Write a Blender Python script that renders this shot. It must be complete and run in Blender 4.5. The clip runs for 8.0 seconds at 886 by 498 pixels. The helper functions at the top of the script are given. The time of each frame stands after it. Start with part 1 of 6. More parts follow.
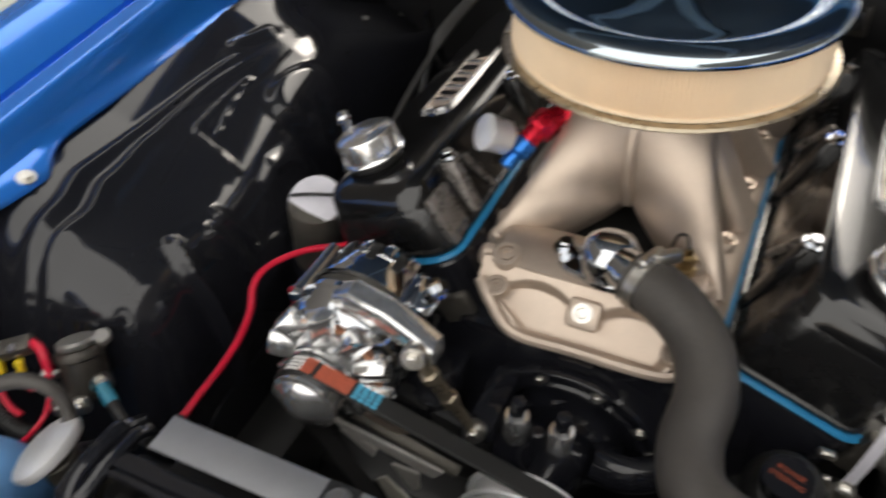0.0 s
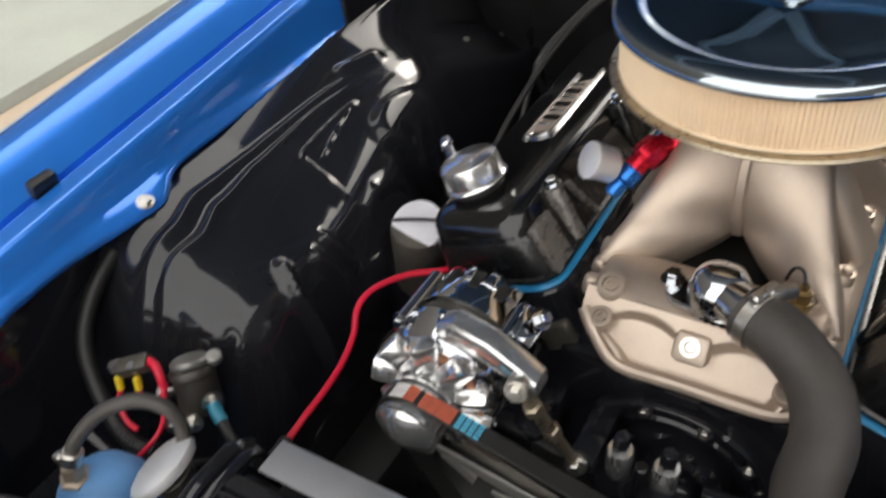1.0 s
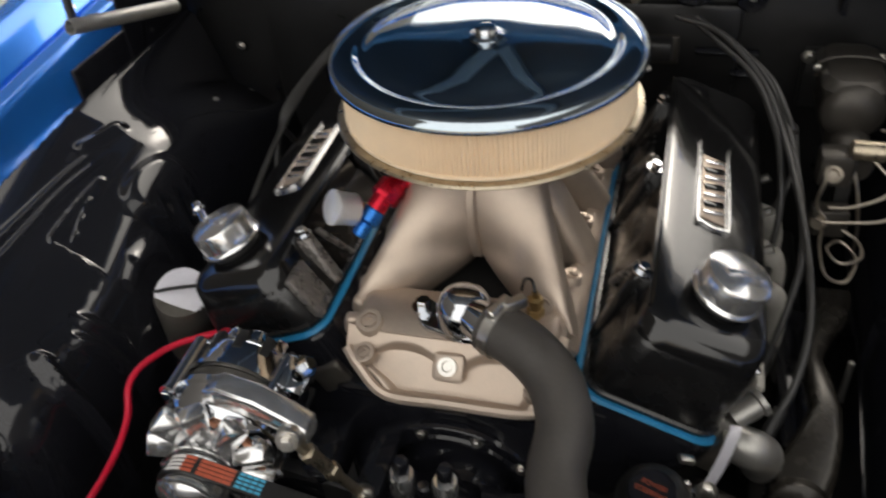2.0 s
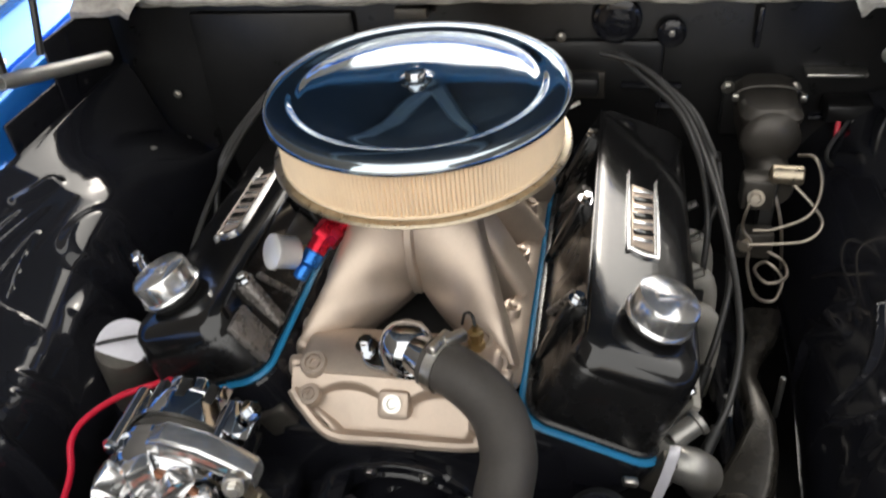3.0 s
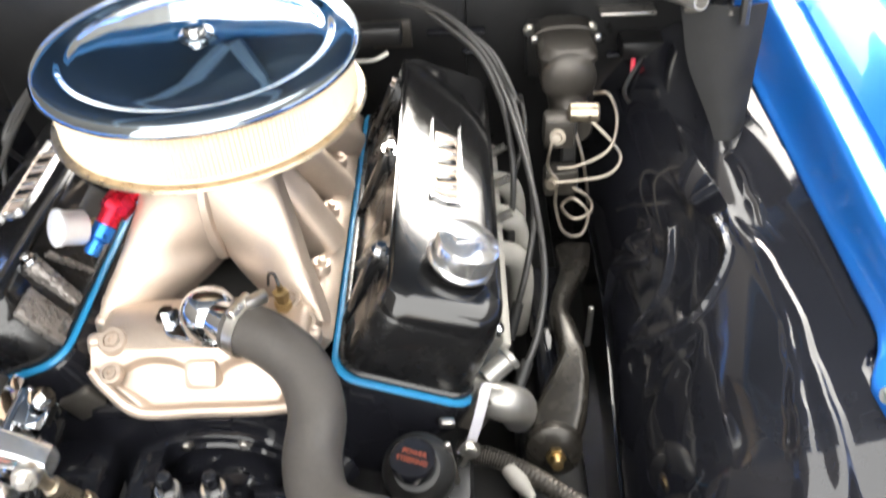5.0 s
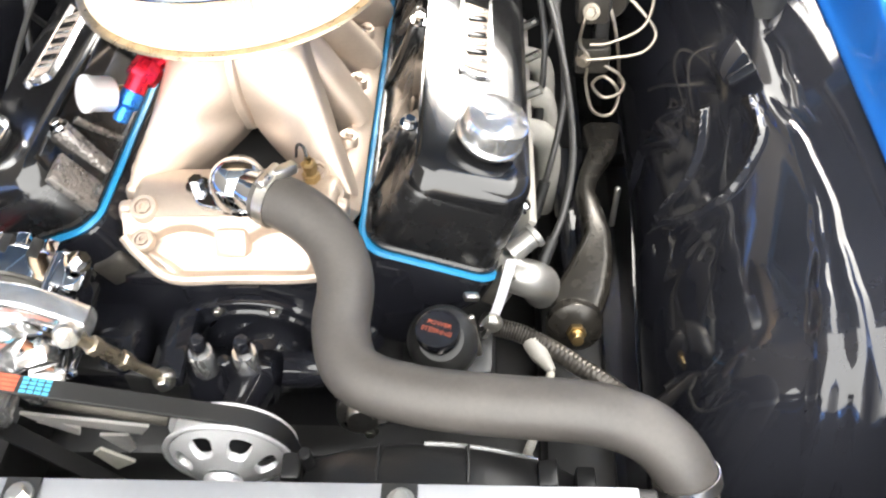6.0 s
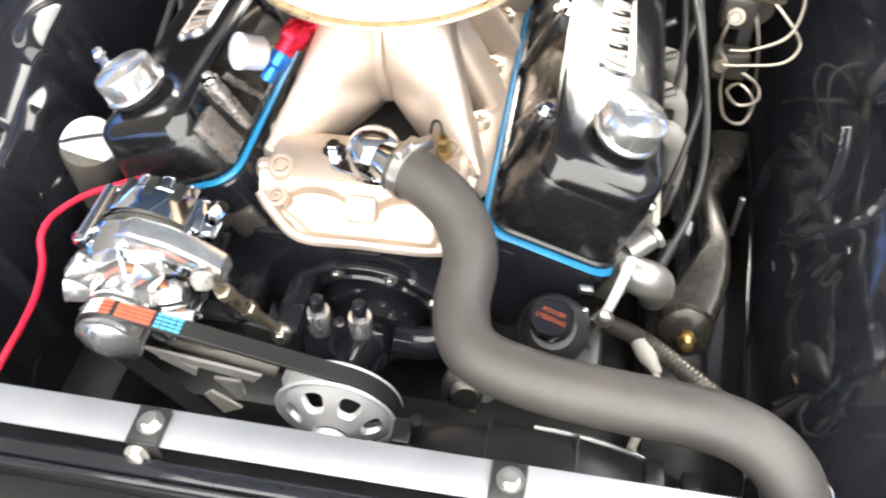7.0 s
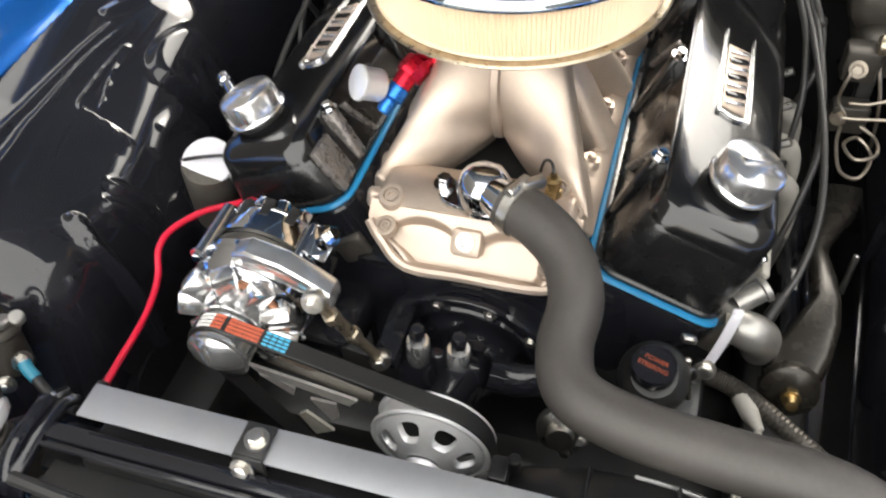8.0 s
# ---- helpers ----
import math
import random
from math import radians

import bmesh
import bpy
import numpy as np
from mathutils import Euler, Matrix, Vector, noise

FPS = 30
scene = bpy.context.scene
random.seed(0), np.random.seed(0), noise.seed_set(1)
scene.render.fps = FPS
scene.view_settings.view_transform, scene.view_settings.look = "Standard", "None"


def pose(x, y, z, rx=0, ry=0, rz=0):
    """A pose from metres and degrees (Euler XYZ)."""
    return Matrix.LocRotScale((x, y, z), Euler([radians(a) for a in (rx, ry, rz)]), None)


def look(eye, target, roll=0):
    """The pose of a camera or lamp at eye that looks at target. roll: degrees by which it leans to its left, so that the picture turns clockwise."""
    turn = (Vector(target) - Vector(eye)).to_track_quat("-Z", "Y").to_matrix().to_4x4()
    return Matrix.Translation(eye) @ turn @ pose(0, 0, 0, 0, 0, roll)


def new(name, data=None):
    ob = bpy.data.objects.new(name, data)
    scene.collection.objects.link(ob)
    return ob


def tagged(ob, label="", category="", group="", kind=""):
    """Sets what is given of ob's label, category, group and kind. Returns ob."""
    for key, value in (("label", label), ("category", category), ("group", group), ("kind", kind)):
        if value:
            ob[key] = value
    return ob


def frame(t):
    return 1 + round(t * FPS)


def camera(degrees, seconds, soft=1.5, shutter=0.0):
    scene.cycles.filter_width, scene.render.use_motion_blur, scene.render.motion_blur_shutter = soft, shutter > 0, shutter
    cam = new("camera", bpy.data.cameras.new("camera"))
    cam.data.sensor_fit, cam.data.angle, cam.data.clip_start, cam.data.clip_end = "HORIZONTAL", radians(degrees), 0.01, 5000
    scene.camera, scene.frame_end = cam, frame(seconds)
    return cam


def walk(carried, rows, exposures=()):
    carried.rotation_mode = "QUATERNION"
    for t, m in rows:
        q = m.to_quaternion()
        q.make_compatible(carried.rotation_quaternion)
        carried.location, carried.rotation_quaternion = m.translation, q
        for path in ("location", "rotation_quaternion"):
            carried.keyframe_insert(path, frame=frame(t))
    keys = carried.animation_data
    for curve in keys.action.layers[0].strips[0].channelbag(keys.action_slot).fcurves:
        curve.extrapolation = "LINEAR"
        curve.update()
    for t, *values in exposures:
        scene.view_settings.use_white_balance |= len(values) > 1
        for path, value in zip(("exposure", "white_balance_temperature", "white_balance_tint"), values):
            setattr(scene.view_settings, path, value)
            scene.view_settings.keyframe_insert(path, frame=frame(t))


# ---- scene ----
cam = camera(56.1, 8.0, soft=2.0, shutter=0.5)
PATH = [
    (0, (0.151, -0.85, 1.356), (-0.54, 0.48, 0.031), -3.2),
    (0.5, (0.12, -0.856, 1.353), (-0.75, 0.339, 0.006), -6.0),
    (1, (0.134, -0.843, 1.373), (-0.754, 0.397, 0.079), -7.8),
    (1.5, (0.165, -0.831, 1.402), (-0.541, 0.581, 0.174), -6.7),
    (2, (0.207, -0.839, 1.407), (-0.287, 0.62, 0.132), -6.1),
    (2.2, (0.213, -0.841, 1.408), (-0.233, 0.587, 0.081), -6.4),
    (3.3, (0.228, -0.85, 1.425), (-0.142, 0.743, 0.274), -5.8),
    (3.5, (0.233, -0.847, 1.429), (-0.112, 0.781, 0.319), -5.8),
    (4, (0.269, -0.834, 1.436), (0.1, 0.867, 0.398), -4.4),
    (4.5, (0.286, -0.831, 1.416), (0.193, 0.788, 0.246), -3.3),
    (5, (0.293, -0.84, 1.407), (0.23, 0.664, 0.091), -3.3),
    (5.2, (0.292, -0.84, 1.401), (0.227, 0.605, 0.019), -3.3),
    (6.3, (0.274, -0.851, 1.403), (0.123, 0.429, -0.125), -3.7),
    (6.5, (0.265, -0.854, 1.41), (0.079, 0.415, -0.125), -3.6),
    (7, (0.235, -0.863, 1.408), (-0.058, 0.399, -0.116), -3.2),
    (7.5, (0.214, -0.867, 1.409), (-0.186, 0.381, -0.102), -4.0),
    (8, (0.204, -0.87, 1.417), (-0.276, 0.403, -0.049), -5.1),
]
walk(cam, [(t, look(eye, target, roll)) for t, eye, target, roll in PATH], exposures=[(0.0, 1.24, 7000, 9), (1.0, 1.34, 6900, 9), (1.5, 1.04, 6900, 9), (2.2, 0.91, 7000, 9), (3.5, 1.81, 6800, 8), (4.5, 2.48, 6800, 8), (5.2, 3.11, 6800, 8), (6.5, 3.40, 6800, 8), (7.5, 2.91, 6900, 8), (8.0, 2.28, 6900, 8)])

# ---- light ----
world = bpy.data.worlds.new("sky")
scene.world = world
world.use_nodes = True
wn = world.node_tree
wn.nodes.clear()
wout = wn.nodes.new("ShaderNodeOutputWorld")
wbg = wn.nodes.new("ShaderNodeBackground")
wsky = wn.nodes.new("ShaderNodeTexSky")
wsky.sky_type = "NISHITA"
wsky.sun_disc = False
SUN_ELEV, SUN_ROT = 36.0, 12.0
wsky.sun_elevation, wsky.sun_rotation = radians(SUN_ELEV), radians(SUN_ROT)
wsky.air_density, wsky.dust_density, wsky.ozone_density = 0.7, 10.0, 0.5
wbg.inputs["Strength"].default_value = 0.15
whsv = wn.nodes.new("ShaderNodeHueSaturation")
whsv.inputs["Saturation"].default_value = 0.35
wn.links.new(wsky.outputs["Color"], whsv.inputs["Color"])
wmix = wn.nodes.new("ShaderNodeMix")
wmix.data_type = "RGBA"
wmix.inputs["Factor"].default_value = 0.78
wmix.inputs["B"].default_value = (7.6, 7.6, 7.7, 1.0)
wn.links.new(whsv.outputs["Color"], wmix.inputs["A"])
wn.links.new(wmix.outputs["Result"], wbg.inputs["Color"])
wn.links.new(wbg.outputs["Background"], wout.inputs["Surface"])

sun_data = bpy.data.lights.new("sun", "SUN")
sun_data.energy, sun_data.angle, sun_data.color = 0.26, radians(12.5), (1.0, 0.95, 0.89)
sun = new("sun", sun_data)
az = radians(SUN_ROT)
sun_dir = Vector((math.sin(az) * math.cos(radians(SUN_ELEV)), math.cos(az) * math.cos(radians(SUN_ELEV)), math.sin(radians(SUN_ELEV))))
sun.matrix_world = look(sun_dir * 20, (0, 0, 0))

# ---- materials ----


def material(name, base, rough=0.5, metal=0.0, coat=0.0, vary=0.25, scale=20.0, fine=250.0, bump=0.05, bump_depth=0.001, spec=0.5, tint=None, coat_rough=0.03, rough_vary=0.12):
    m = bpy.data.materials.new(name)
    m.use_nodes = True
    nt = m.node_tree
    b = nt.nodes["Principled BSDF"]
    b.inputs["Metallic"].default_value = metal
    b.inputs["Specular IOR Level"].default_value = spec
    b.inputs["Coat Weight"].default_value = coat
    b.inputs["Coat Roughness"].default_value = coat_rough
    co = nt.nodes.new("ShaderNodeTexCoord")
    n1 = nt.nodes.new("ShaderNodeTexNoise")
    n1.inputs["Scale"].default_value, n1.inputs["Detail"].default_value, n1.inputs["Roughness"].default_value = scale, 6, 0.6
    n2 = nt.nodes.new("ShaderNodeTexNoise")
    n2.inputs["Scale"].default_value, n2.inputs["Detail"].default_value = fine, 3
    for n in (n1, n2):
        nt.links.new(co.outputs["Object"], n.inputs["Vector"])
    mix = nt.nodes.new("ShaderNodeMix")
    mix.data_type = "RGBA"
    t = tint or tuple(min(1.0, c * (1 + vary)) for c in base)
    d = tuple(c * (1 - vary) for c in base)
    mix.inputs["A"].default_value, mix.inputs["B"].default_value = (*d, 1), (*t, 1)
    avg = nt.nodes.new("ShaderNodeMath")
    avg.operation = "MULTIPLY_ADD"
    nt.links.new(n2.outputs["Fac"], avg.inputs[0])
    avg.inputs[1].default_value = 0.4
    sub = nt.nodes.new("ShaderNodeMath")
    sub.operation = "MULTIPLY_ADD"
    nt.links.new(n1.outputs["Fac"], sub.inputs[0])
    sub.inputs[1].default_value, sub.inputs[2].default_value = 1.6, -0.5
    nt.links.new(sub.outputs[0], avg.inputs[2])
    nt.links.new(avg.outputs[0], mix.inputs["Factor"])
    nt.links.new(mix.outputs["Result"], b.inputs["Base Color"])
    rr = nt.nodes.new("ShaderNodeMapRange")
    rr.inputs["From Min"].default_value, rr.inputs["From Max"].default_value = 0.3, 0.7
    rr.inputs["To Min"].default_value, rr.inputs["To Max"].default_value = max(0.0, rough * (1 - rough_vary)), min(1.0, rough * (1 + rough_vary))
    nt.links.new(n1.outputs["Fac"], rr.inputs["Value"])
    nt.links.new(rr.outputs["Result"], b.inputs["Roughness"])
    if bump:
        bp = nt.nodes.new("ShaderNodeBump")
        bp.inputs["Strength"].default_value, bp.inputs["Distance"].default_value = bump, bump_depth
        nt.links.new(n2.outputs["Fac"], bp.inputs["Height"])
        nt.links.new(bp.outputs["Normal"], b.inputs["Normal"])
    return m


BLACK = material("black_gloss_paint", (0.012, 0.0125, 0.016), 0.075, coat=0.0, spec=0.5, scale=9, fine=60, bump=0.05, bump_depth=0.0008, coat_rough=0.035, rough_vary=0.4)
BLACK_VC = material("black_wrinkle_paint", (0.0065, 0.0065, 0.007), 0.12, coat=0.45, spec=0.4, scale=30, fine=420, bump=0.16, bump_depth=0.0005, coat_rough=0.05)
BLACK_SATIN = material("black_satin_paint", (0.021, 0.021, 0.021), 0.36, scale=25, fine=300, bump=0.15)
FIREWALL = material("black_firewall_paint", (0.012, 0.012, 0.0125), 0.30, spec=0.3, scale=12, fine=180, bump=0.12, vary=0.5)
BLUE = material("blue_metallic_paint", (0.018, 0.22, 0.82), 0.24, metal=0.42, coat=0.9, scale=5, fine=900, bump=0.02, vary=0.12, coat_rough=0.02)
# hood blue darkened, so the underside's shade sits in the colour
BLUE_SHADE = material("shaded_underhood_blue", (0.018, 0.036, 0.062), 0.4, coat=0.3, scale=5, fine=400, vary=0.2)
CHROME = material("chrome", (0.62, 0.64, 0.67), 0.055, metal=1.0, scale=14, fine=200, bump=0.0, vary=0.06, rough_vary=0.5)
POLISHED = material("polished_aluminium", (0.80, 0.80, 0.80), 0.19, metal=0.9, scale=30, fine=300, bump=0.02, vary=0.12, rough_vary=0.4)
CAST = material("cast_aluminium", (0.540, 0.447, 0.370), 0.46, metal=0.70, scale=18, fine=520, bump=0.32, bump_depth=0.0007, vary=0.2, rough_vary=0.25)
CASTDARK = material("weathered_cast_metal", (0.13, 0.12, 0.105), 0.48, metal=0.7, scale=25, fine=400, bump=0.35, vary=0.4)
BRUSHED = material("brushed_aluminium_bar", (0.40, 0.41, 0.43), 0.50, metal=0.75, scale=12, fine=160, bump=0.06, vary=0.1)
STEEL = material("zinc_plated_steel", (0.62, 0.60, 0.56), 0.3, metal=1.0, scale=60, fine=400, bump=0.1, vary=0.25)
BRASS = material("brass_fitting", (0.46, 0.34, 0.17), 0.34, metal=1.0, scale=60, fine=400, bump=0.05, vary=0.2)
RUBBER = material("grey_black_rubber", (0.044, 0.040, 0.037), 0.52, scale=10, fine=220, bump=0.2, vary=0.25, tint=(0.078, 0.070, 0.063))
RUBBER_DARK = material("black_rubber", (0.011, 0.011, 0.011), 0.5, scale=20, fine=300, bump=0.15)
CABLE = material("dark_ignition_cable", (0.03, 0.029, 0.028), 0.36, scale=30, fine=300, bump=0.05)
PLASTIC = material("black_plastic", (0.010, 0.010, 0.0105), 0.32, spec=0.36, scale=30, fine=350, bump=0.2)
PAPER = material("cream_filter_paper", (0.88, 0.71, 0.51), 0.85, scale=16, fine=500, bump=0.25, vary=0.08)
BLUE_GASKET = material("blue_silicone_gasket", (0.015, 0.22, 0.45), 0.4, scale=30, fine=300, bump=0.1, vary=0.12)
BLUE_ANOD = material("blue_anodised_aluminium", (0.03, 0.19, 0.60), 0.28, metal=0.8, scale=40, fine=300, bump=0.0, vary=0.15)
RED_ANOD = material("red_anodised_aluminium", (0.60, 0.012, 0.035), 0.27, metal=0.75, scale=40, fine=300, bump=0.0, vary=0.2)
RED_WIRE = material("red_wire_insulation", (0.64, 0.012, 0.045), 0.35, scale=30, fine=300, bump=0.03, vary=0.12)
YELLOW = material("yellow_crimp_terminal", (0.85, 0.62, 0.03), 0.4, scale=40, fine=300, bump=0.0, vary=0.1)
TEAL = material("teal_heatshrink", (0.02, 0.20, 0.30), 0.4, scale=40, fine=300, bump=0.0)
ORANGE_PRINT = material("orange_print", (0.50, 0.105, 0.055), 0.55, scale=120, fine=600, bump=0.0, vary=0.25)
CYAN_PRINT = material("light_blue_print", (0.08, 0.45, 0.68), 0.55, scale=120, fine=600, bump=0.0, vary=0.2)
WHITE_PRINT = material("white_print", (0.75, 0.74, 0.72), 0.5, scale=120, fine=600, bump=0.0, vary=0.1)
BOTTLE = material("blue_plastic_bottle", (0.10, 0.26, 0.52), 0.55, scale=20, fine=260, bump=0.2, vary=0.15)
PRIMER = material("worn_grey_cowl_paint", (0.20, 0.19, 0.165), 0.5, scale=16, fine=160, bump=0.35, vary=0.6, tint=(0.40, 0.38, 0.33))
PRIMER_PALE = material("pale_worn_paint", (0.32, 0.30, 0.275), 0.45, scale=30, fine=150, bump=0.4, bump_depth=0.002, vary=0.6)
COWL_DARK = material("worn_grey_cowl_panel", (0.053, 0.050, 0.046), 0.48, scale=22, fine=150, bump=0.3, vary=0.6, tint=(0.17, 0.16, 0.15))
GRILLE_GREY = material("grey_grille_paint", (0.11, 0.105, 0.095), 0.5, scale=20, fine=200, bump=0.15, vary=0.3)
TAN_TUBE = material("grey_plated_spring_tube", (0.40, 0.39, 0.36), 0.38, metal=0.5, scale=30, fine=250, bump=0.15)
# lavender-white imitates sky reflected in the can's lid; the ground strap shares it
DISC = material("pale_sky_reflection_and_strap", (0.62, 0.61, 0.66), 0.35, scale=30, fine=250, bump=0.08, vary=0.12)
CONCRETE = material("tan_concrete", (0.36, 0.29, 0.22), 0.85, scale=1.2, fine=45, bump=0.25, bump_depth=0.004, vary=0.18)
ASPHALT = material("grey_green_pavement", (0.30, 0.32, 0.285), 0.85, scale=2.0, fine=60, bump=0.25, bump_depth=0.004, vary=0.15)
WALL = material("white_render_wall", (0.80, 0.79, 0.76), 0.8, scale=1.5, fine=40, bump=0.2, bump_depth=0.003, vary=0.08)
TARNISHED = material("tarnished_zinc_plating", (0.42, 0.36, 0.27), 0.34, metal=0.9, scale=70, fine=400, bump=0.15, vary=0.4, rough_vary=0.4)
MACHINED = material("machined_aluminium", (0.70, 0.68, 0.66), 0.36, metal=0.75, scale=30, fine=420, bump=0.08, vary=0.12, rough_vary=0.3)
DIM_PRINT = material("faded_red_print", (0.36, 0.075, 0.035), 0.6, scale=120, fine=600, bump=0.0, vary=0.3)
HEX_BROWN = material("brown_plated_hex", (0.34, 0.28, 0.22), 0.38, metal=0.6, scale=50, fine=300, bump=0.1, vary=0.3)
PALE_STEEL = material("pale_satin_steel", (0.58, 0.56, 0.53), 0.42, metal=0.25, scale=30, fine=300, bump=0.05, vary=0.2)
CREAM_METAL = material("cream_fan_blade_paint", (0.62, 0.60, 0.52), 0.45, scale=30, fine=250, bump=0.05)
SLATE = material("slate_grey_semi_gloss_paint", (0.115, 0.128, 0.160), 0.36, spec=0.5, scale=14, fine=220, bump=0.15, vary=0.25)
DASH = material("grey_dashboard_vinyl", (0.10, 0.095, 0.09), 0.6, scale=20, fine=200, bump=0.2)
GLASS = material("windscreen_glass", (0.9, 0.93, 0.92), 0.02, scale=5, fine=50, bump=0.0, vary=0.02)
PULLEY = material("satin_billet_aluminium", (0.84, 0.84, 0.85), 0.40, metal=0.55, scale=20, fine=300, bump=0.05, vary=0.08)
LINE_STEEL = material("tarnished_brake_line", (0.33, 0.29, 0.24), 0.36, metal=0.9, scale=50, fine=300, bump=0.08, vary=0.35)
ARM_IRON = material("dark_cast_iron", (0.030, 0.027, 0.023), 0.26, metal=0.5, scale=25, fine=380, bump=0.10, vary=0.4)
UNSEEN_WALL = material("grey_brown_unseen_wall", (0.13, 0.125, 0.12), 0.8, scale=1.5, fine=30, bump=0.2, bump_depth=0.004, vary=0.15)
ELBOW = material("grey_cast_elbow", (0.34, 0.33, 0.31), 0.36, metal=0.7, scale=25, fine=400, bump=0.25, vary=0.25)
PLUG = material("pale_grey_plastic", (0.30, 0.285, 0.255), 0.5, scale=25, fine=300, bump=0.15, vary=0.2)
UNSEEN_WALL_DARK = material("dark_brown_unseen_wall", (0.075, 0.068, 0.062), 0.8, scale=1.5, fine=30, bump=0.2, bump_depth=0.004, vary=0.1)
CHARCOAL = material("flat_black_hinge_paint", (0.016, 0.016, 0.016), 0.7, spec=0.25, scale=30, fine=260, bump=0.25, vary=0.4)
# shiny cowl paint whitened to imitate sun glare on the corner and bent edges
WHITE_GLOSS = material("sunlit_white_cowl_paint", (0.33, 0.32, 0.30), 0.28, coat=0.5, scale=22, fine=110, bump=0.4, bump_depth=0.003, vary=0.4)
PALE_CONCRETE = material("pale_sunlit_concrete", (0.68, 0.66, 0.62), 0.85, scale=1.2, fine=45, bump=0.25, bump_depth=0.004, vary=0.12)
LID_CHROME = material("blued_chrome_lid", (0.43, 0.50, 0.55), 0.06, metal=1.0, scale=10, fine=200, bump=0.0, vary=0.10, rough_vary=0.5)
COPPER = material("copper_winding", (0.62, 0.30, 0.18), 0.35, metal=0.9, scale=60, fine=500, bump=0.3, vary=0.2)
CAST_BROWN = material("brown_black_cast_iron", (0.060, 0.054, 0.047), 0.36, metal=0.5, scale=30, fine=350, bump=0.35, vary=0.4)
VC_SIDE = material("black_wrinkle_casting", (0.008, 0.008, 0.0085), 0.27, coat=0.3, scale=30, fine=420, bump=0.3, bump_depth=0.0006, coat_rough=0.15)
# black casting given a grey base to imitate bright reflected specks
GRAIN = material("grainy_casting_bright_specks", (0.24, 0.22, 0.205), 0.28, coat=0.2, metal=0.6, scale=60, fine=200, bump=1.0, bump_depth=0.003, vary=0.3, coat_rough=0.12)
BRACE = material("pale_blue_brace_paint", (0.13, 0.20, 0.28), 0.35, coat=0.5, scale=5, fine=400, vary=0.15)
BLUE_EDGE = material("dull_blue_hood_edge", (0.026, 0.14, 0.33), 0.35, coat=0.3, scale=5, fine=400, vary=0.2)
GLASS.node_tree.nodes["Principled BSDF"].inputs["Transmission Weight"].default_value = 1.0

# ---- mesh tools ----


def thing(name, label, category, at=(0, 0, 0), group="", kind=""):
    ob = new(name)
    ob.empty_display_size = 0.02
    ob.location = at
    return tagged(ob, label, category, group, kind)


def part(name, bm, mat, parent, label="", smooth=True):
    bmesh.ops.recalc_face_normals(bm, faces=bm.faces)
    me = bpy.data.meshes.new(name)
    bm.to_mesh(me)
    bm.free()
    me.materials.append(mat)
    ob = new(name, me)
    if smooth:
        me.shade_smooth()
        me.set_sharp_from_angle(angle=radians(38))
    if parent is not None:
        ob.parent = parent
        ob.matrix_parent_inverse = parent_inverse(parent)
    if label:
        ob["label"] = label
    return ob


def parent_inverse(p):
    # parts are built in place, so only the thing's own base is taken out
    return Matrix.Translation(-p.location) if p.parent is None else Matrix.Identity(4)


def join(*bms):
    out = bms[0]
    for b in bms[1:]:
        me = bpy.data.meshes.new("tmp")
        b.to_mesh(me)
        out.from_mesh(me)
        b.free()
        bpy.data.meshes.remove(me)
    return out


def moved(bm, m):
    bmesh.ops.transform(bm, matrix=m, verts=bm.verts)
    return bm


def box(c, size, bevel=0.002, rot=(0, 0, 0), seg=2):
    bm = bmesh.new()
    bmesh.ops.create_cube(bm, size=1.0)
    bmesh.ops.scale(bm, vec=size, verts=bm.verts)
    if bevel:
        bmesh.ops.bevel(bm, geom=bm.edges[:], offset=min(bevel, 0.45 * min(size)), segments=seg, affect="EDGES", profile=0.5)
    return moved(bm, pose(*c, *rot))


def frame_to(a, b):
    a, b = Vector(a), Vector(b)
    return Matrix.Translation(a) @ (b - a).to_track_quat("Z", "Y").to_matrix().to_4x4()


def lathe(profile, a=(0, 0, 0), b=(0, 0, 1), seg=32):
    """Turn (radius, height) pairs round the line from a towards b."""
    bm = bmesh.new()
    rings = []
    for r, h in profile:
        if r < 1e-6:
            rings.append([bm.verts.new((0, 0, h))])
        else:
            rings.append([bm.verts.new((r * math.cos(2 * math.pi * k / seg), r * math.sin(2 * math.pi * k / seg), h)) for k in range(seg)])
    for p, q in zip(rings, rings[1:]):
        for k in range(seg):
            l = (k + 1) % seg
            if len(p) == 1 and len(q) == 1:
                continue
            if len(p) == 1:
                bm.faces.new((p[0], q[k], q[l]))
            elif len(q) == 1:
                bm.faces.new((p[k], p[l], q[0]))
            else:
                bm.faces.new((p[k], p[l], q[l], q[k]))
    return moved(bm, frame_to(a, b))


def rod(a, b, r, seg=20, bevel=0.0015):
    h = (Vector(b) - Vector(a)).length
    e = min(bevel, r * 0.4, h * 0.4)
    return lathe([(0, 0), (r - e, 0), (r, e), (r, h - e), (r - e, h), (0, h)], a, b, seg)


def bolt(a, way, r=0.008, h=0.007):
    a, way = Vector(a), Vector(way).normalized()
    w = lathe([(0, 0), (r * 1.5, 0), (r * 1.5, h * 0.25), (0, h * 0.25)], a, a + way, 16)
    return join(w, lathe([(0, h * 0.25), (r, h * 0.25), (r, h * 0.9), (r * 0.85, h), (0, h)], a, a + way, 6))


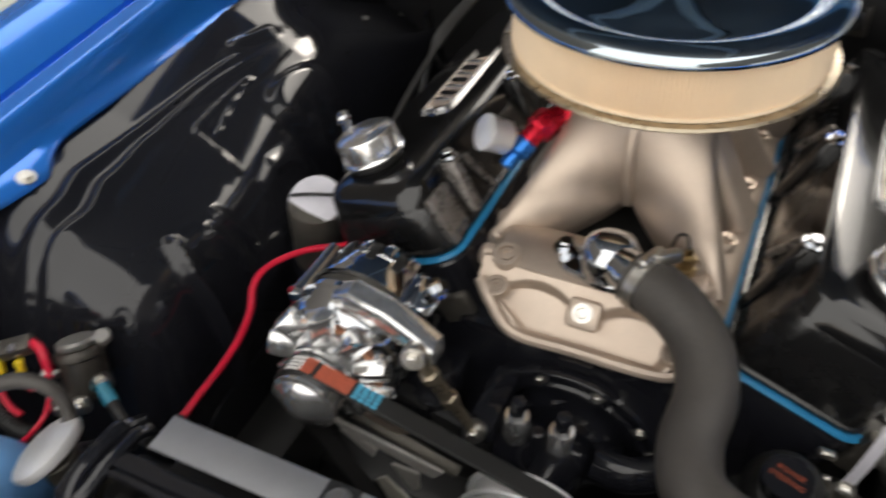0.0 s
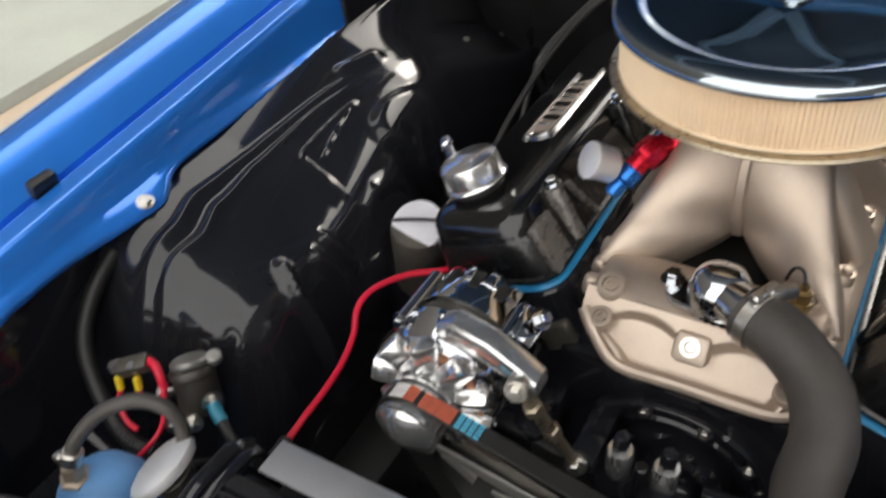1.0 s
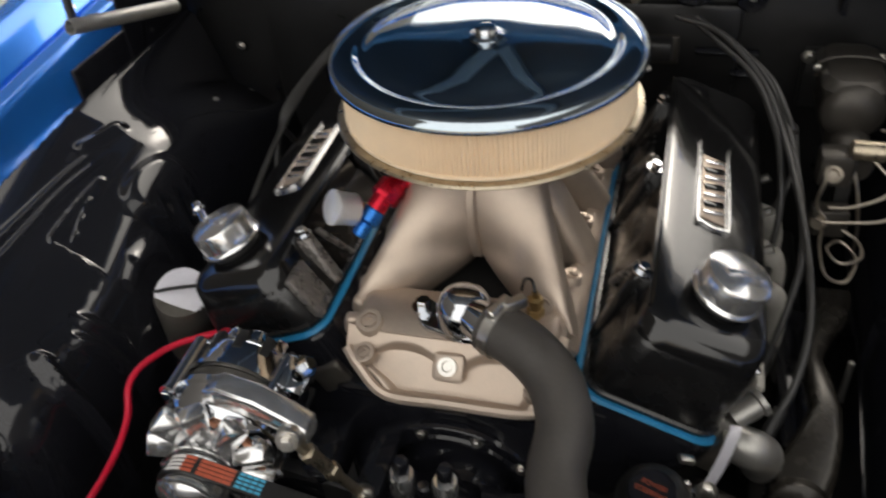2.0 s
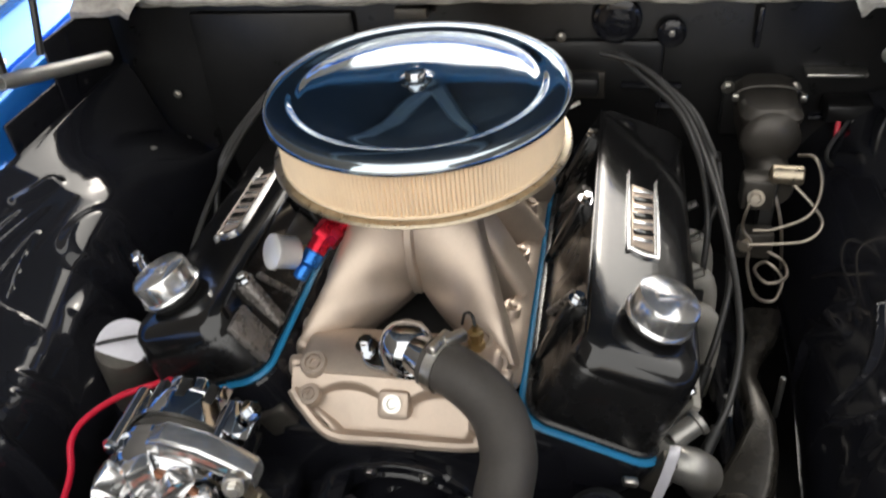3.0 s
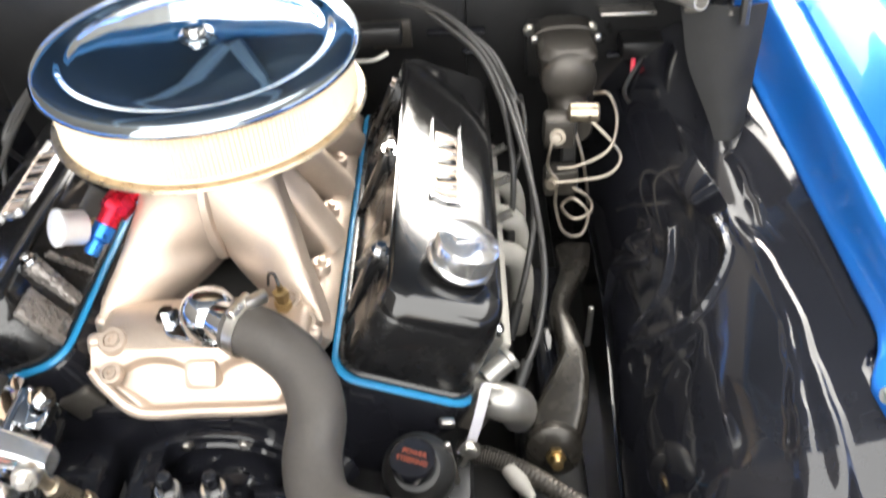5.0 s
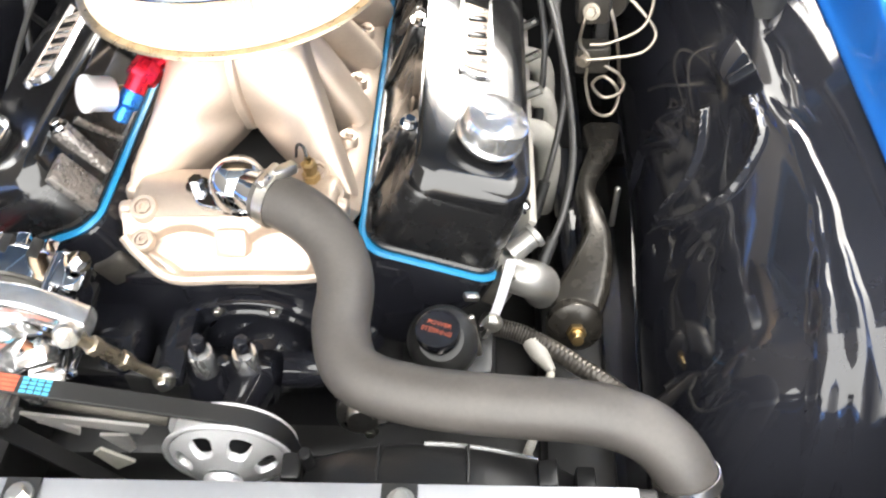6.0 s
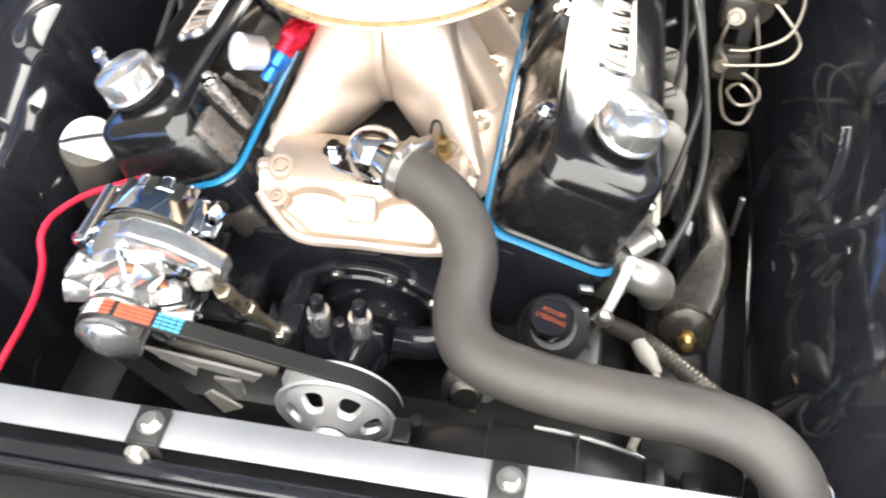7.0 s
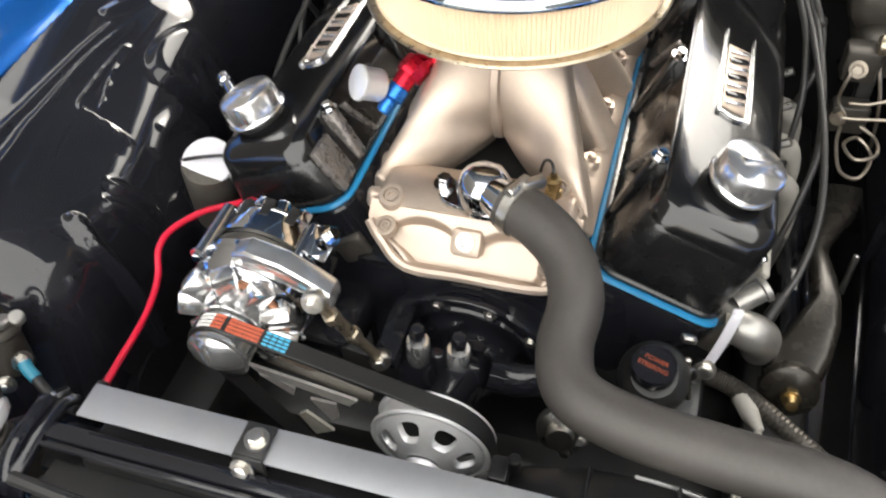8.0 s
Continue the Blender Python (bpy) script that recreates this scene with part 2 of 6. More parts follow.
def spline(points, steps=8):
    p = [Vector(v) for v in points]
    p = [p[0] * 2 - p[1]] + p + [p[-1] * 2 - p[-2]]
    out = []
    for i in range(1, len(p) - 2):
        for k in range(steps):
            t = k / steps
            a, b, c, d = p[i - 1], p[i], p[i + 1], p[i + 2]
            out.append(0.5 * ((2 * b) + (c - a) * t + (2 * a - 5 * b + 4 * c - d) * t * t + (3 * b - a - 3 * c + d) * t ** 3))
    out.append(p[-2])
    return out


def sweep(points, r, seg=12, steps=8, caps=True, ridge=0.0):
    """A round hose or wire along a smooth line. r: a radius, or one radius for each of the points."""
    line = spline(points, steps)
    n = len(line)
    bm = bmesh.new()
    tan = [(line[min(i + 1, n - 1)] - line[max(i - 1, 0)]).normalized() for i in range(n)]
    side = tan[0].orthogonal().normalized()
    rings = []
    for i in range(n):
        side = (side - tan[i] * side.dot(tan[i])).normalized()
        up = tan[i].cross(side)
        f = i / steps
        if isinstance(r, (list, tuple)):
            k = min(int(f), len(r) - 2)
            rad = r[k] + (r[k + 1] - r[k]) * (f - k)
        else:
            rad = r
        rad *= 1 + (ridge if i % 2 else 0)
        rings.append([bm.verts.new(line[i] + (side * math.cos(2 * math.pi * k / seg) + up * math.sin(2 * math.pi * k / seg)) * rad) for k in range(seg)])
    for p, q in zip(rings, rings[1:]):
        for k in range(seg):
            l = (k + 1) % seg
            bm.faces.new((p[k], p[l], q[l], q[k]))
    if caps:
        bm.faces.new(rings[0][::-1])
        bm.faces.new(rings[-1])
    return bm


def round_rect(u0, u1, v0, v1, rad, seg=6):
    out = []
    for cu, cv, a0 in ((u1 - rad, v1 - rad, 0), (u0 + rad, v1 - rad, 90), (u0 + rad, v0 + rad, 180), (u1 - rad, v0 + rad, 270)):
        for k in range(seg + 1):
            a = radians(a0 + 90 * k / seg)
            out.append((cu + rad * math.cos(a), cv + rad * math.sin(a)))
    return out


def loft(rings, m=None, cap0=True, cap1=True):
    bm = bmesh.new()
    vs = [[bm.verts.new(p) for p in ring] for ring in rings]
    for p, q in zip(vs, vs[1:]):
        for k in range(len(p)):
            l = (k + 1) % len(p)
            bm.faces.new((p[k], p[l], q[l], q[k]))
    if cap0:
        bm.faces.new(vs[0][::-1])
    if cap1:
        bm.faces.new(vs[-1])
    return moved(bm, m) if m else bm


def plate(outline, z0, z1, m=None, edge=0.0015):
    """A flat plate with eased edges from an outline of (u, v) pairs."""
    c = Vector((sum(p[0] for p in outline) / len(outline), sum(p[1] for p in outline) / len(outline)))

    def inset(p):
        d = Vector(p) - c
        return c + d * (1 - edge / max(d.length, 1e-6))
    a = [(*inset(p), z0) for p in outline]
    b = [(*p, z0 + edge * (1 if z1 > z0 else -1)) for p in outline]
    d = [(*p, z1 - edge * (1 if z1 > z0 else -1)) for p in outline]
    e = [(*inset(p), z1) for p in outline]
    return loft([a, b, d, e], m)


def sheet(fn, nu, nv, thick=0.0015):
    """A curved sheet of metal from a function of (u, v) in 0..1, with thickness downwards."""
    bm = bmesh.new()
    g = [[bm.verts.new(fn(i / nu, j / nv)) for j in range(nv + 1)] for i in range(nu + 1)]
    for i in range(nu):
        for j in range(nv):
            bm.faces.new((g[i][j], g[i + 1][j], g[i + 1][j + 1], g[i][j + 1]))
    bmesh.ops.recalc_face_normals(bm, faces=bm.faces)
    bmesh.ops.solidify(bm, geom=bm.faces[:], thickness=thick)
    return bm


def smoothstep(a, b, x):
    t = min(1.0, max(0.0, (x - a) / (b - a)))
    return t * t * (3 - 2 * t)


def bump_at(d, w):
    return math.exp(-(d / w) ** 2)

# ---- ground ----
ground = part("ground", plate([(-60, -60), (60, -60), (60, 60), (-60, 60)], -0.3, 0.0, edge=0.001), CONCRETE, None, smooth=False)
tagged(ground, "pale tan concrete ground around the parked car", "ground", kind="structure")

# invented low wall, a white backdrop on the right
building = part("backdrop_wall", box((6.2, 5.0, 0.75), (0.3, 17.0, 1.5), 0.02), WALL, None)
tagged(building, "low plain white wall added beside the drive", "wall", kind="structure")

# unseen walls added to keep sky out of the glossy panels' reflections
for x, y0, y1, high in ((6.8, -11.5, 14.0, 6.2), (-8.5, -11.5, 22.0, 15.0)):
    house = part("sky_blocker", box((x, (y0 + y1) / 2, high / 2), (0.4, y1 - y0, high), 0.02), UNSEEN_WALL if x > 0 else UNSEEN_WALL_DARK, None)
    tagged(house, "unseen grey-brown wall added to block sky beside the drive" if x > 0 else "unseen dark brown wall added to block sky across the pavement", "wall", kind="structure")
house = part("sky_blocker", box((4.6, 14.2, 3.4), (4.4, 0.4, 6.8), 0.02), UNSEEN_WALL, None)
tagged(house, "unseen grey-brown end wall added to block sky behind the car", "wall", kind="structure")
# paler concrete here puts the bright sunlight into the ground colour
apron = part("pavement", plate([(1.35, -14), (6.0, -14), (6.0, 14), (1.35, 14)], 0.0, 0.012, edge=0.004), PALE_CONCRETE, None, smooth=False)
tagged(apron, "concrete drive beside the car, coloured pale as if sunlit", "pavement", kind="structure")
pave = part("pavement", plate([(-30, -30), (-2.62, -30), (-2.62, 30), (-30, 30)], 0.0, 0.05, edge=0.004), ASPHALT, None, smooth=False)
tagged(pave, "grey-green worn pavement past a tan concrete strip", "pavement", kind="structure")

# ---- car body ----


def taper(y):
    return 0.03 * min(y, 0.25)


def lip_edge(y, s=-1):
    # the inner edge of the fender lip steps outwards over the wheel arch
    return 0.632 + 0.048 * smoothstep(-0.350, -0.270, y) + 0.02 * bump_at(y + 0.5, 0.1) + (0.026 if s > 0 else 0.0)


FENDER = ((0.004, 0.788), (0.018, 0.794), (0.034, 0.804), (0.042, 0.818), (0.047, 0.831), (0.052, 0.839), (0.058, 0.8425), (0.070, 0.8435), (0.083, 0.844), (0.0865, 0.842), (0.0885, 0.834), (0.0925, 0.834), (0.095, 0.845),
          (0.105, 0.853), (0.125, 0.868), (0.142, 0.878), (0.150, 0.8815), (0.160, 0.8815), (0.190, 0.877), (0.218, 0.865), (0.242, 0.842), (0.256, 0.80), (0.262, 0.70), (0.262, 0.50), (0.250, 0.30))


def fender(s):
    t = thing("fender", "glossy metallic blue front fender with bolted inner lip", "car fender", (s * 0.8, 0, 0.3), group="front fenders")

    def f(u, v):
        y = -1.0 + 1.75 * v
        k = u * (len(FENDER) - 1)
        i = min(int(k), len(FENDER) - 2)
        a, b = FENDER[i], FENDER[i + 1]
        dx, z = a[0] + (b[0] - a[0]) * (k - i), a[1] + (b[1] - a[1]) * (k - i)
        x = 0.642 + taper(y) + dx + (0.020 if s > 0 else 0.0)
        if k < 2.0:
            w = 1 - k / 2.0
            x = x * (1 - w) + lip_edge(y, s) * w
            if k < 0.6:
                z -= 0.004 * (1 - k / 0.6)
        z += 0.065 * (min(max(y, -0.6), 0.60) + 0.40) * smoothstep(0.036, 0.055, dx)
        z += -0.02 * smoothstep(-0.45, -1.0, y) * smoothstep(0.04, 0.09, dx)
        # soft swages pressed into the lip round its bolts
        for yb in (-0.375, -0.62):
            z += 0.004 * bump_at(y - yb - 0.055, 0.016) * bump_at(dx - 0.018, 0.016)
        return (s * x, y, z)
    part("panel", sheet(f, 72, 150, 0.0012), BLUE, t)
    for y in (-0.362, -0.62, 0.02):
        bx = lip_edge(y, s) + (0.010 if y < -0.3 else 0.009)
        part("bolt", bolt((s * bx, y, 0.7955), (s * -0.4, 0, 1), 0.0075, 0.008), STEEL, t, "zinc hex bolt with washer")
    for y in (-0.395,):
        part("dimple", lathe([(0.016, 0), (0.012, 0.002), (0.009, 0.0005), (0.006, 0.002), (0, 0.002)], (s * (lip_edge(y, s) + 0.033), y, 0.8005), (s * (lip_edge(y, s) - 0.05), y, 1), 20), BLUE, t)
    part("bump_stop", box((s * (0.7225 if s < 0 else 0.742), -0.43, 0.848), (0.016, 0.036, 0.022), 0.004, (0, s * -12, 0)), RUBBER_DARK, t, "small black rubber hood bump stop")
    part("screw", bolt((s * 0.755, 0.245, 0.896), (s * -0.6, 0, 1), 0.006, 0.006), STEEL, t, "pale hex screw")
    return t


fender(-1)
fender(1)


def along(table, y):
    # rear to front pairs (y, value), held at the ends
    if y >= table[0][0]:
        return table[0][1]
    for a, b in zip(table, table[1:]):
        if y >= b[0]:
            w = smoothstep(a[0], b[0], y)
            return a[1] + (b[1] - a[1]) * w
    return table[-1][1]


def ridge(ax, y, line, w):
    best = 9.0
    for (a, b), (c, d) in zip(line, line[1:]):
        ux, uy = c - a, d - b
        t = min(1.0, max(0.0, ((ax - a) * ux + (y - b) * uy) / (ux * ux + uy * uy)))
        best = min(best, math.hypot(ax - a - t * ux, y - b - t * uy))
    return bump_at(best, w)


RIBS = {-1: (((0.100, 0.598), (-0.092, 0.604), (-0.228, 0.609), (-0.313, 0.608), (-0.382, 0.590), (-0.405, 0.590), (-0.560, 0.590)),
             ((0.100, 0.583), (-0.097, 0.591), (-0.218, 0.590), (-0.307, 0.578), (-0.370, 0.558), (-0.419, 0.565), (-0.560, 0.555))),
        1: (((0.020, 0.602), (-0.060, 0.608), (-0.151, 0.618), (-0.232, 0.618), (-0.291, 0.610), (-0.350, 0.600), (-0.389, 0.594), (-0.560, 0.590)),
            ((0.020, 0.606), (-0.050, 0.610), (-0.156, 0.627), (-0.237, 0.630), (-0.304, 0.623), (-0.357, 0.619), (-0.395, 0.617), (-0.560, 0.632)))}
TRIANGLE = ((0.532, -0.163), (0.567, -0.046), (0.566, -0.033), (0.568, -0.039), (0.559, -0.165), (0.554, -0.173), (0.542, -0.175), (0.487, -0.182))
WYE = ((0.488, -0.060), (0.477, -0.125), (0.467, -0.164))
WYE_ARM = ((0.477, -0.125), (0.479, -0.090), (0.479, -0.064))
ZED = ((0.534, 0.022), (0.516, 0.049), (0.524, -0.023), (0.501, 0.050), (0.495, 0.032))
ARC_IN = ((0.555, -0.013), (0.543, -0.069), (0.525, -0.106), (0.499, -0.112))
ARC_OUT = ((0.595, -0.040), (0.595, -0.103), (0.576, -0.147), (0.549, -0.175), (0.512, -0.163), (0.491, -0.123))
BEAD = ((0.636, 0.062), (0.641, 0.040), (0.643, 0.007), (0.639, -0.026), (0.641, -0.050), (0.637, -0.086), (0.644, -0.126))
SMOOTH_IN, SMOOTH_OUT = ([(p.x, p.y) for p in spline([(a, b, 0) for a, b in line], 5)] for line in (ARC_IN, ARC_OUT))


def panel_edge(s, y):
    return (0.430 + 0.055 * smoothstep(-0.35, 0.1, y)) if s < 0 else (0.468 + 0.026 * smoothstep(-0.35, 0.1, y))


def roll(ax, y):
    # the arch rolls down at the front
    k = smoothstep(-0.34, -0.56, y)
    return k * k * 0.34 * (1 - 0.35 * min(1.0, max(0.0, (ax - 0.43) / 0.31)))


def pressing(s, ax, y):
    """Height of the pressed marks over the smooth panel."""
    h = 0.0
    fr = smoothstep(-0.22, -0.43, y)
    for tab in RIBS[s]:
        h += (0.0030 + 0.0060 * fr) * bump_at(ax - along(tab, y), 0.0050 + 0.0055 * fr) * (smoothstep(0.07, -0.05, y) if s < 0 else smoothstep(0.0, -0.16, y))
    if s < 0:
        h += 0.0022 * ridge(ax, y, TRIANGLE, 0.0030) + 0.0045 * ridge(ax, y, WYE, 0.006) + 0.0035 * ridge(ax, y, WYE_ARM, 0.005)
        h += 0.0075 * ridge(ax, y, ((0.468, -0.257), (0.446, -0.239)), 0.0065) + 0.0085 * ridge(ax, y, ((0.460, -0.285), (0.440, -0.266)), 0.0065)
        h += 0.016 * ridge(ax, y, ((0.471, -0.337), (0.448, -0.347), (0.436, -0.344), (0.424, -0.344)), 0.0085)
        # domed mount with three slots in it
        d = math.hypot((ax - 0.512) / 0.034, (y - 0.012) / 0.072)
        h += 0.016 * smoothstep(1.15, 0.70, d)
        for a, c in ((0.500, -0.011), (0.498, 0.024), (0.497, 0.056)):
            h -= 0.008 * ridge(ax, y, ((a - 0.005, c - 0.005), (a + 0.006, c + 0.005)), 0.0055)
        h += 0.008 * ridge(ax, y, ((0.616, 0.010), (0.608, 0.045), (0.600, 0.076)), 0.008)
    else:
        h += 0.0072 * ridge(ax, y, ZED, 0.0034) + 0.0065 * ridge(ax, y, SMOOTH_IN, 0.0036) + 0.0068 * ridge(ax, y, SMOOTH_OUT, 0.0036)
        h += 0.0014 * ridge(ax, y, BEAD, 0.0035)
        # uneven lower patch of the wheel arch
        h += 0.006 * noise.noise(Vector((ax * 42, y * 34, 1.7))) * bump_at(ax - 0.509, 0.028) * bump_at(y - -0.213, 0.035)
    return h + 0.0006 * noise.noise(Vector((ax * 9, y * 7, s)))


def shoulder(q, wide, high):
    """Even steps along the rounded shoulder of the panel: across, up and the normal."""
    fine = []
    for k in range(4001):
        a = radians(90) * k / 4000
        c, r = math.cos(a) ** (2 / q), math.sin(a) ** (2 / q)
        fine.append((1 - c, r, -c ** (q - 1) / wide, r ** (q - 1) / high))
    run = [0.0]
    for a, b in zip(fine, fine[1:]):
        run.append(run[-1] + math.hypot((b[0] - a[0]) * wide, (b[1] - a[1]) * high))
    out, k = [], 0
    for i in range(201):
        while k < 4000 and run[k] < run[-1] * i / 200:
            k += 1
        out.append(fine[k])
    return out


SHOULDER = {-1: shoulder(3, 0.145, 0.242), 1: shoulder(2, 0.145, 0.243)}


def inner_fender(s):
    t = thing("inner_fender", "glossy black pressed-steel inner fender with wheel arch ribs", "inner fender", (s * 0.55, -0.1, 0.4), group="inner fenders")

    def f(u, v):
        y = -0.72 + 1.15 * v
        e = panel_edge(s, y)
        if u < 0.62:
            c, rise, nx, nz = SHOULDER[s][int(round(u / 0.62 * 200))]
            ax = e + 0.145 * c
        else:
            ax, rise, nx, nz = e + 0.145 + (0.765 - e - 0.145) * (u - 0.62) / 0.38, 1.0, 0.0, 1.0
        z = 0.500 + (0.242 if s < 0 else 0.243) * rise + (0.060 if s < 0 else 0.058) * smoothstep(e + 0.05, 0.735, ax) - roll(ax, y)
        # the passenger panel climbs to its crest, then falls away to the firewall
        climb = min(0.27, max(0.0, y + 0.20)) if s < 0 else 0.0
        z += (0.095 * climb - (0.9 * max(0.0, y - 0.07) ** 2 * smoothstep(0.66, 0.60, ax) if s < 0 else 0.0)) * smoothstep(0.0, 0.05, ax - e)
        off = 0.009 * smoothstep(0.26, 0.08, climb) if s < 0 else 0.0
        h, n = pressing(s, ax - off, y - off), math.hypot(nx, nz)
        x, z = ax + h * nx / n, z + h * nz / n
        if ax > lip_edge(y, s) - 0.012:
            z = min(z, 0.7855)
        return (s * x, y, z)
    part("panel", sheet(f, 170, 340, 0.0015), BLACK, t)
    if s > 0:
        part("bracket", join(box((0.584, 0.028, 0.754), (0.040, 0.070, 0.007), 0.003, (0, -40, 8)), box((0.589, -0.012, 0.760), (0.036, 0.016, 0.009), 0.003, (10, -36, 8))), BLACK, t, "black pressed bracket")

    def flange(u, v):
        y = -0.72 + 1.15 * v
        return (s * (panel_edge(s, y) + 0.012 * u), y, 0.506 - roll(0.43, y) - 0.22 * u)
    part("flange", sheet(flange, 3, 60, 0.002), BLACK, t)
    return t


inner_fender(-1)
inner_fender(1)

firewall = thing("firewall", "black painted steel firewall with grommets and seams", "firewall", (0, 0.44, 0.3))
part("panel", box((0, 0.452, 0.60), (1.36, 0.022, 0.69), 0.003), FIREWALL, firewall)
for s in (-1, 1):
    part("hinge_panel", box((s * 0.668, 0.285 + 0.02 * s, 0.800), (0.006, 0.29 - 0.04 * s, 0.12), 0.002), BLACK, firewall, "black hinge mounting panel")
    part("hinge_panel", box((s * 0.664, 0.335, 0.865), (0.006, 0.19, 0.13), 0.002), BLACK, firewall, "black hinge mounting panel")
part("panel_swage", box((0.02, 0.437, 0.70), (0.56, 0.020, 0.30), 0.009), FIREWALL, firewall)
part("blower_pad", box((-0.36, 0.437, 0.74), (0.30, 0.018, 0.32), 0.009), FIREWALL, firewall)
for x, z, r in ((0.223, 0.886, 0.037), (0.308, 0.865, 0.022)):
    part("grommet", lathe([(0, 0.006), (r * 0.5, 0.008), (r * 0.8, 0.005), (r * 0.86, 0.011), (r, 0.009), (r * 1.06, 0), (0, 0)], (x, 0.428, z), (x, -1, z), 28), BLACK, firewall, "round black firewall plug")
for x, z in ((0.136, 0.858), (-0.569, 0.747), (-0.575, 0.650), (-0.572, 0.632), (0.308, 0.865)):
    part("screw", bolt((x, 0.424, z), (0, -1, 0), 0.0055, 0.006), STEEL, firewall, "small bright screw head")
for x0, x1, z0, z1 in ((0.234, 0.330, 0.776, 0.776), (0.291, 0.344, 0.740, 0.740), (0.531, 0.602, 0.724, 0.724)):
    part("seam_bar", box(((x0 + x1) / 2, 0.422, z0), (x1 - x0, 0.012, 0.007), 0.002, (30, 0, 0)), BLACK, firewall, "black raised seam bar")
part("seam_strip", box((0.438, 0.432, 0.872), (0.009, 0.016, 0.066), 0.003), BLACK, firewall, "black upright seam strip")
part("bracket", box((-0.105, 0.415, 0.905), (0.055, 0.02, 0.018), 0.003), CASTDARK, firewall)

cowl = thing("cowl_panel", "worn grey cowl panel with louvred vent grilles", "cowl", (0, 0.5, 0.93))


def cowl_edge(x):
    # the front edge of the raised grille panel, with its notches
    pts = ((-0.66, 0.392), (-0.24, 0.394), (-0.13, 0.418), (-0.05, 0.424), (0.09, 0.430), (0.105, 0.412), (0.150, 0.412), (0.165, 0.430), (0.40, 0.428), (0.46, 0.432), (0.52, 0.480), (0.66, 0.55))
    for (a, b), (c, d) in zip(pts, pts[1:]):
        if x <= c:
            return b + (d - b) * (x - a) / (c - a)
    return pts[-1][1]


def cowl_panel(u, v):
    x = -0.64 + 1.20 * u
    y = cowl_edge(x) + (0.615 - cowl_edge(x)) * v
    p = cowl_top((x + 0.66) / 1.32, (y - 0.368) / 0.277)
    return (x, y, p[2] + 0.0035 - 0.003 * smoothstep(0.03, 0.0, v))


def cowl_top(u, v):
    x = -0.66 + 1.32 * u
    y = 0.368 + 0.004 * noise.noise(Vector((x * 22, 4.0, 0))) * (1 - v) + 0.277 * v
    z = 0.948 + 0.022 * smoothstep(0.0, 1.0, v) - 0.010 * smoothstep(0.05, 0.0, v)
    z += -0.008 * bump_at(abs(x) - 0.53, 0.03) * bump_at(v - 0.45, 0.15) + 0.0035 * noise.noise(Vector((x * 12, y * 14, 0))) + 0.0035 * noise.noise(Vector((x * 34, 1.3, 0))) * smoothstep(0.25, 0.0, v)
    z += 0.014 * smoothstep(0.50, 0.58, abs(x)) * smoothstep(0.2, 0.5, v)
    return (x, y, z)


part("panel", sheet(cowl_top, 110, 34, 0.002), PRIMER, cowl)
part("grille_panel", sheet(cowl_panel, 120, 24, 0.003), COWL_DARK, cowl, "darker raised grille panel")
part("front_flange", box((0, 0.376, 0.944), (1.30, 0.004, 0.014), 0.001), PRIMER, cowl)
for x0, x1, y0, y1 in ((-0.485, -0.205, 0.395, 0.550), (-0.080, 0.100, 0.440, 0.560), (0.170, 0.440, 0.440, 0.560)):
    xm, ym, wide, deep = (x0 + x1) / 2, (y0 + y1) / 2, x1 - x0, y1 - y0
    zm = 0.9625 + 0.05 * (ym - 0.50)
    tilt = Matrix.Translation((xm, ym, zm)) @ pose(0, 0, 0, 5.5, 0, 0)
    bm = join(box((0, -deep / 2 - 0.006, 0), (wide + 0.024, 0.010, 0.006), 0.002), box((0, deep / 2 + 0.006, 0), (wide + 0.024, 0.010, 0.006), 0.002), box((-wide / 2 - 0.006, 0, 0), (0.010, deep + 0.004, 0.006), 0.002), box((wide / 2 + 0.006, 0, 0), (0.010, deep + 0.004, 0.006), 0.002))
    g = part("vent_grille", moved(bm, tilt), GRILLE_GREY, cowl, "grey louvred vent grille")
    # black sheet imitates the shade behind the slats
    part("vent_shade_sheet", moved(box((0, 0, -0.002), (wide, deep, 0.004), 0.0), tilt), RUBBER_DARK, g, smooth=False)
    n = max(10, int(wide / 0.0115))
    for i in range(n):
        part("slat", moved(box((-wide / 2 + wide * (i + 0.5) / n, 0, 0.001), (0.0034, deep, 0.004), 0.0, (0, 15, 0)), tilt), GRILLE_GREY, g, smooth=False)
    for k in range(1, 8):
        part("crossbar", moved(box((0, -deep / 2 + deep * k / 8, 0.0018), (wide, 0.003, 0.003), 0.0), tilt), GRILLE_GREY, g, smooth=False)
# holes are dark rings and discs on the panel, their shade painted black
for x, y, r in ((-0.545, 0.43, 0.022), (-0.585, 0.50, 0.026), (-0.175, 0.50, 0.006), (-0.16, 0.47, 0.006), (-0.165, 0.535, 0.006)):
    part("hole", lathe([(r, 0), (r * 1.15, 0.0015), (r * 1.2, -0.002)], (x, y, 0.9625 + 0.012 * (abs(x) > 0.53)), (x, y, 2), 18), RUBBER_DARK, cowl)
    part("hole_shade", lathe([(0, 0), (r, 0)], (x, y, 0.9632 + 0.012 * (abs(x) > 0.53)), (x, y, 2), 18), RUBBER_DARK, cowl)
part("seam", sweep([(-0.60, 0.40, 0.966), (-0.4, 0.392, 0.960), (-0.2, 0.395, 0.960), (-0.12, 0.44, 0.962), (0.12, 0.445, 0.963), (0.16, 0.44, 0.963), (0.45, 0.445, 0.963), (0.6, 0.41, 0.966)], 0.0022, 6, 6), GRILLE_GREY, cowl)
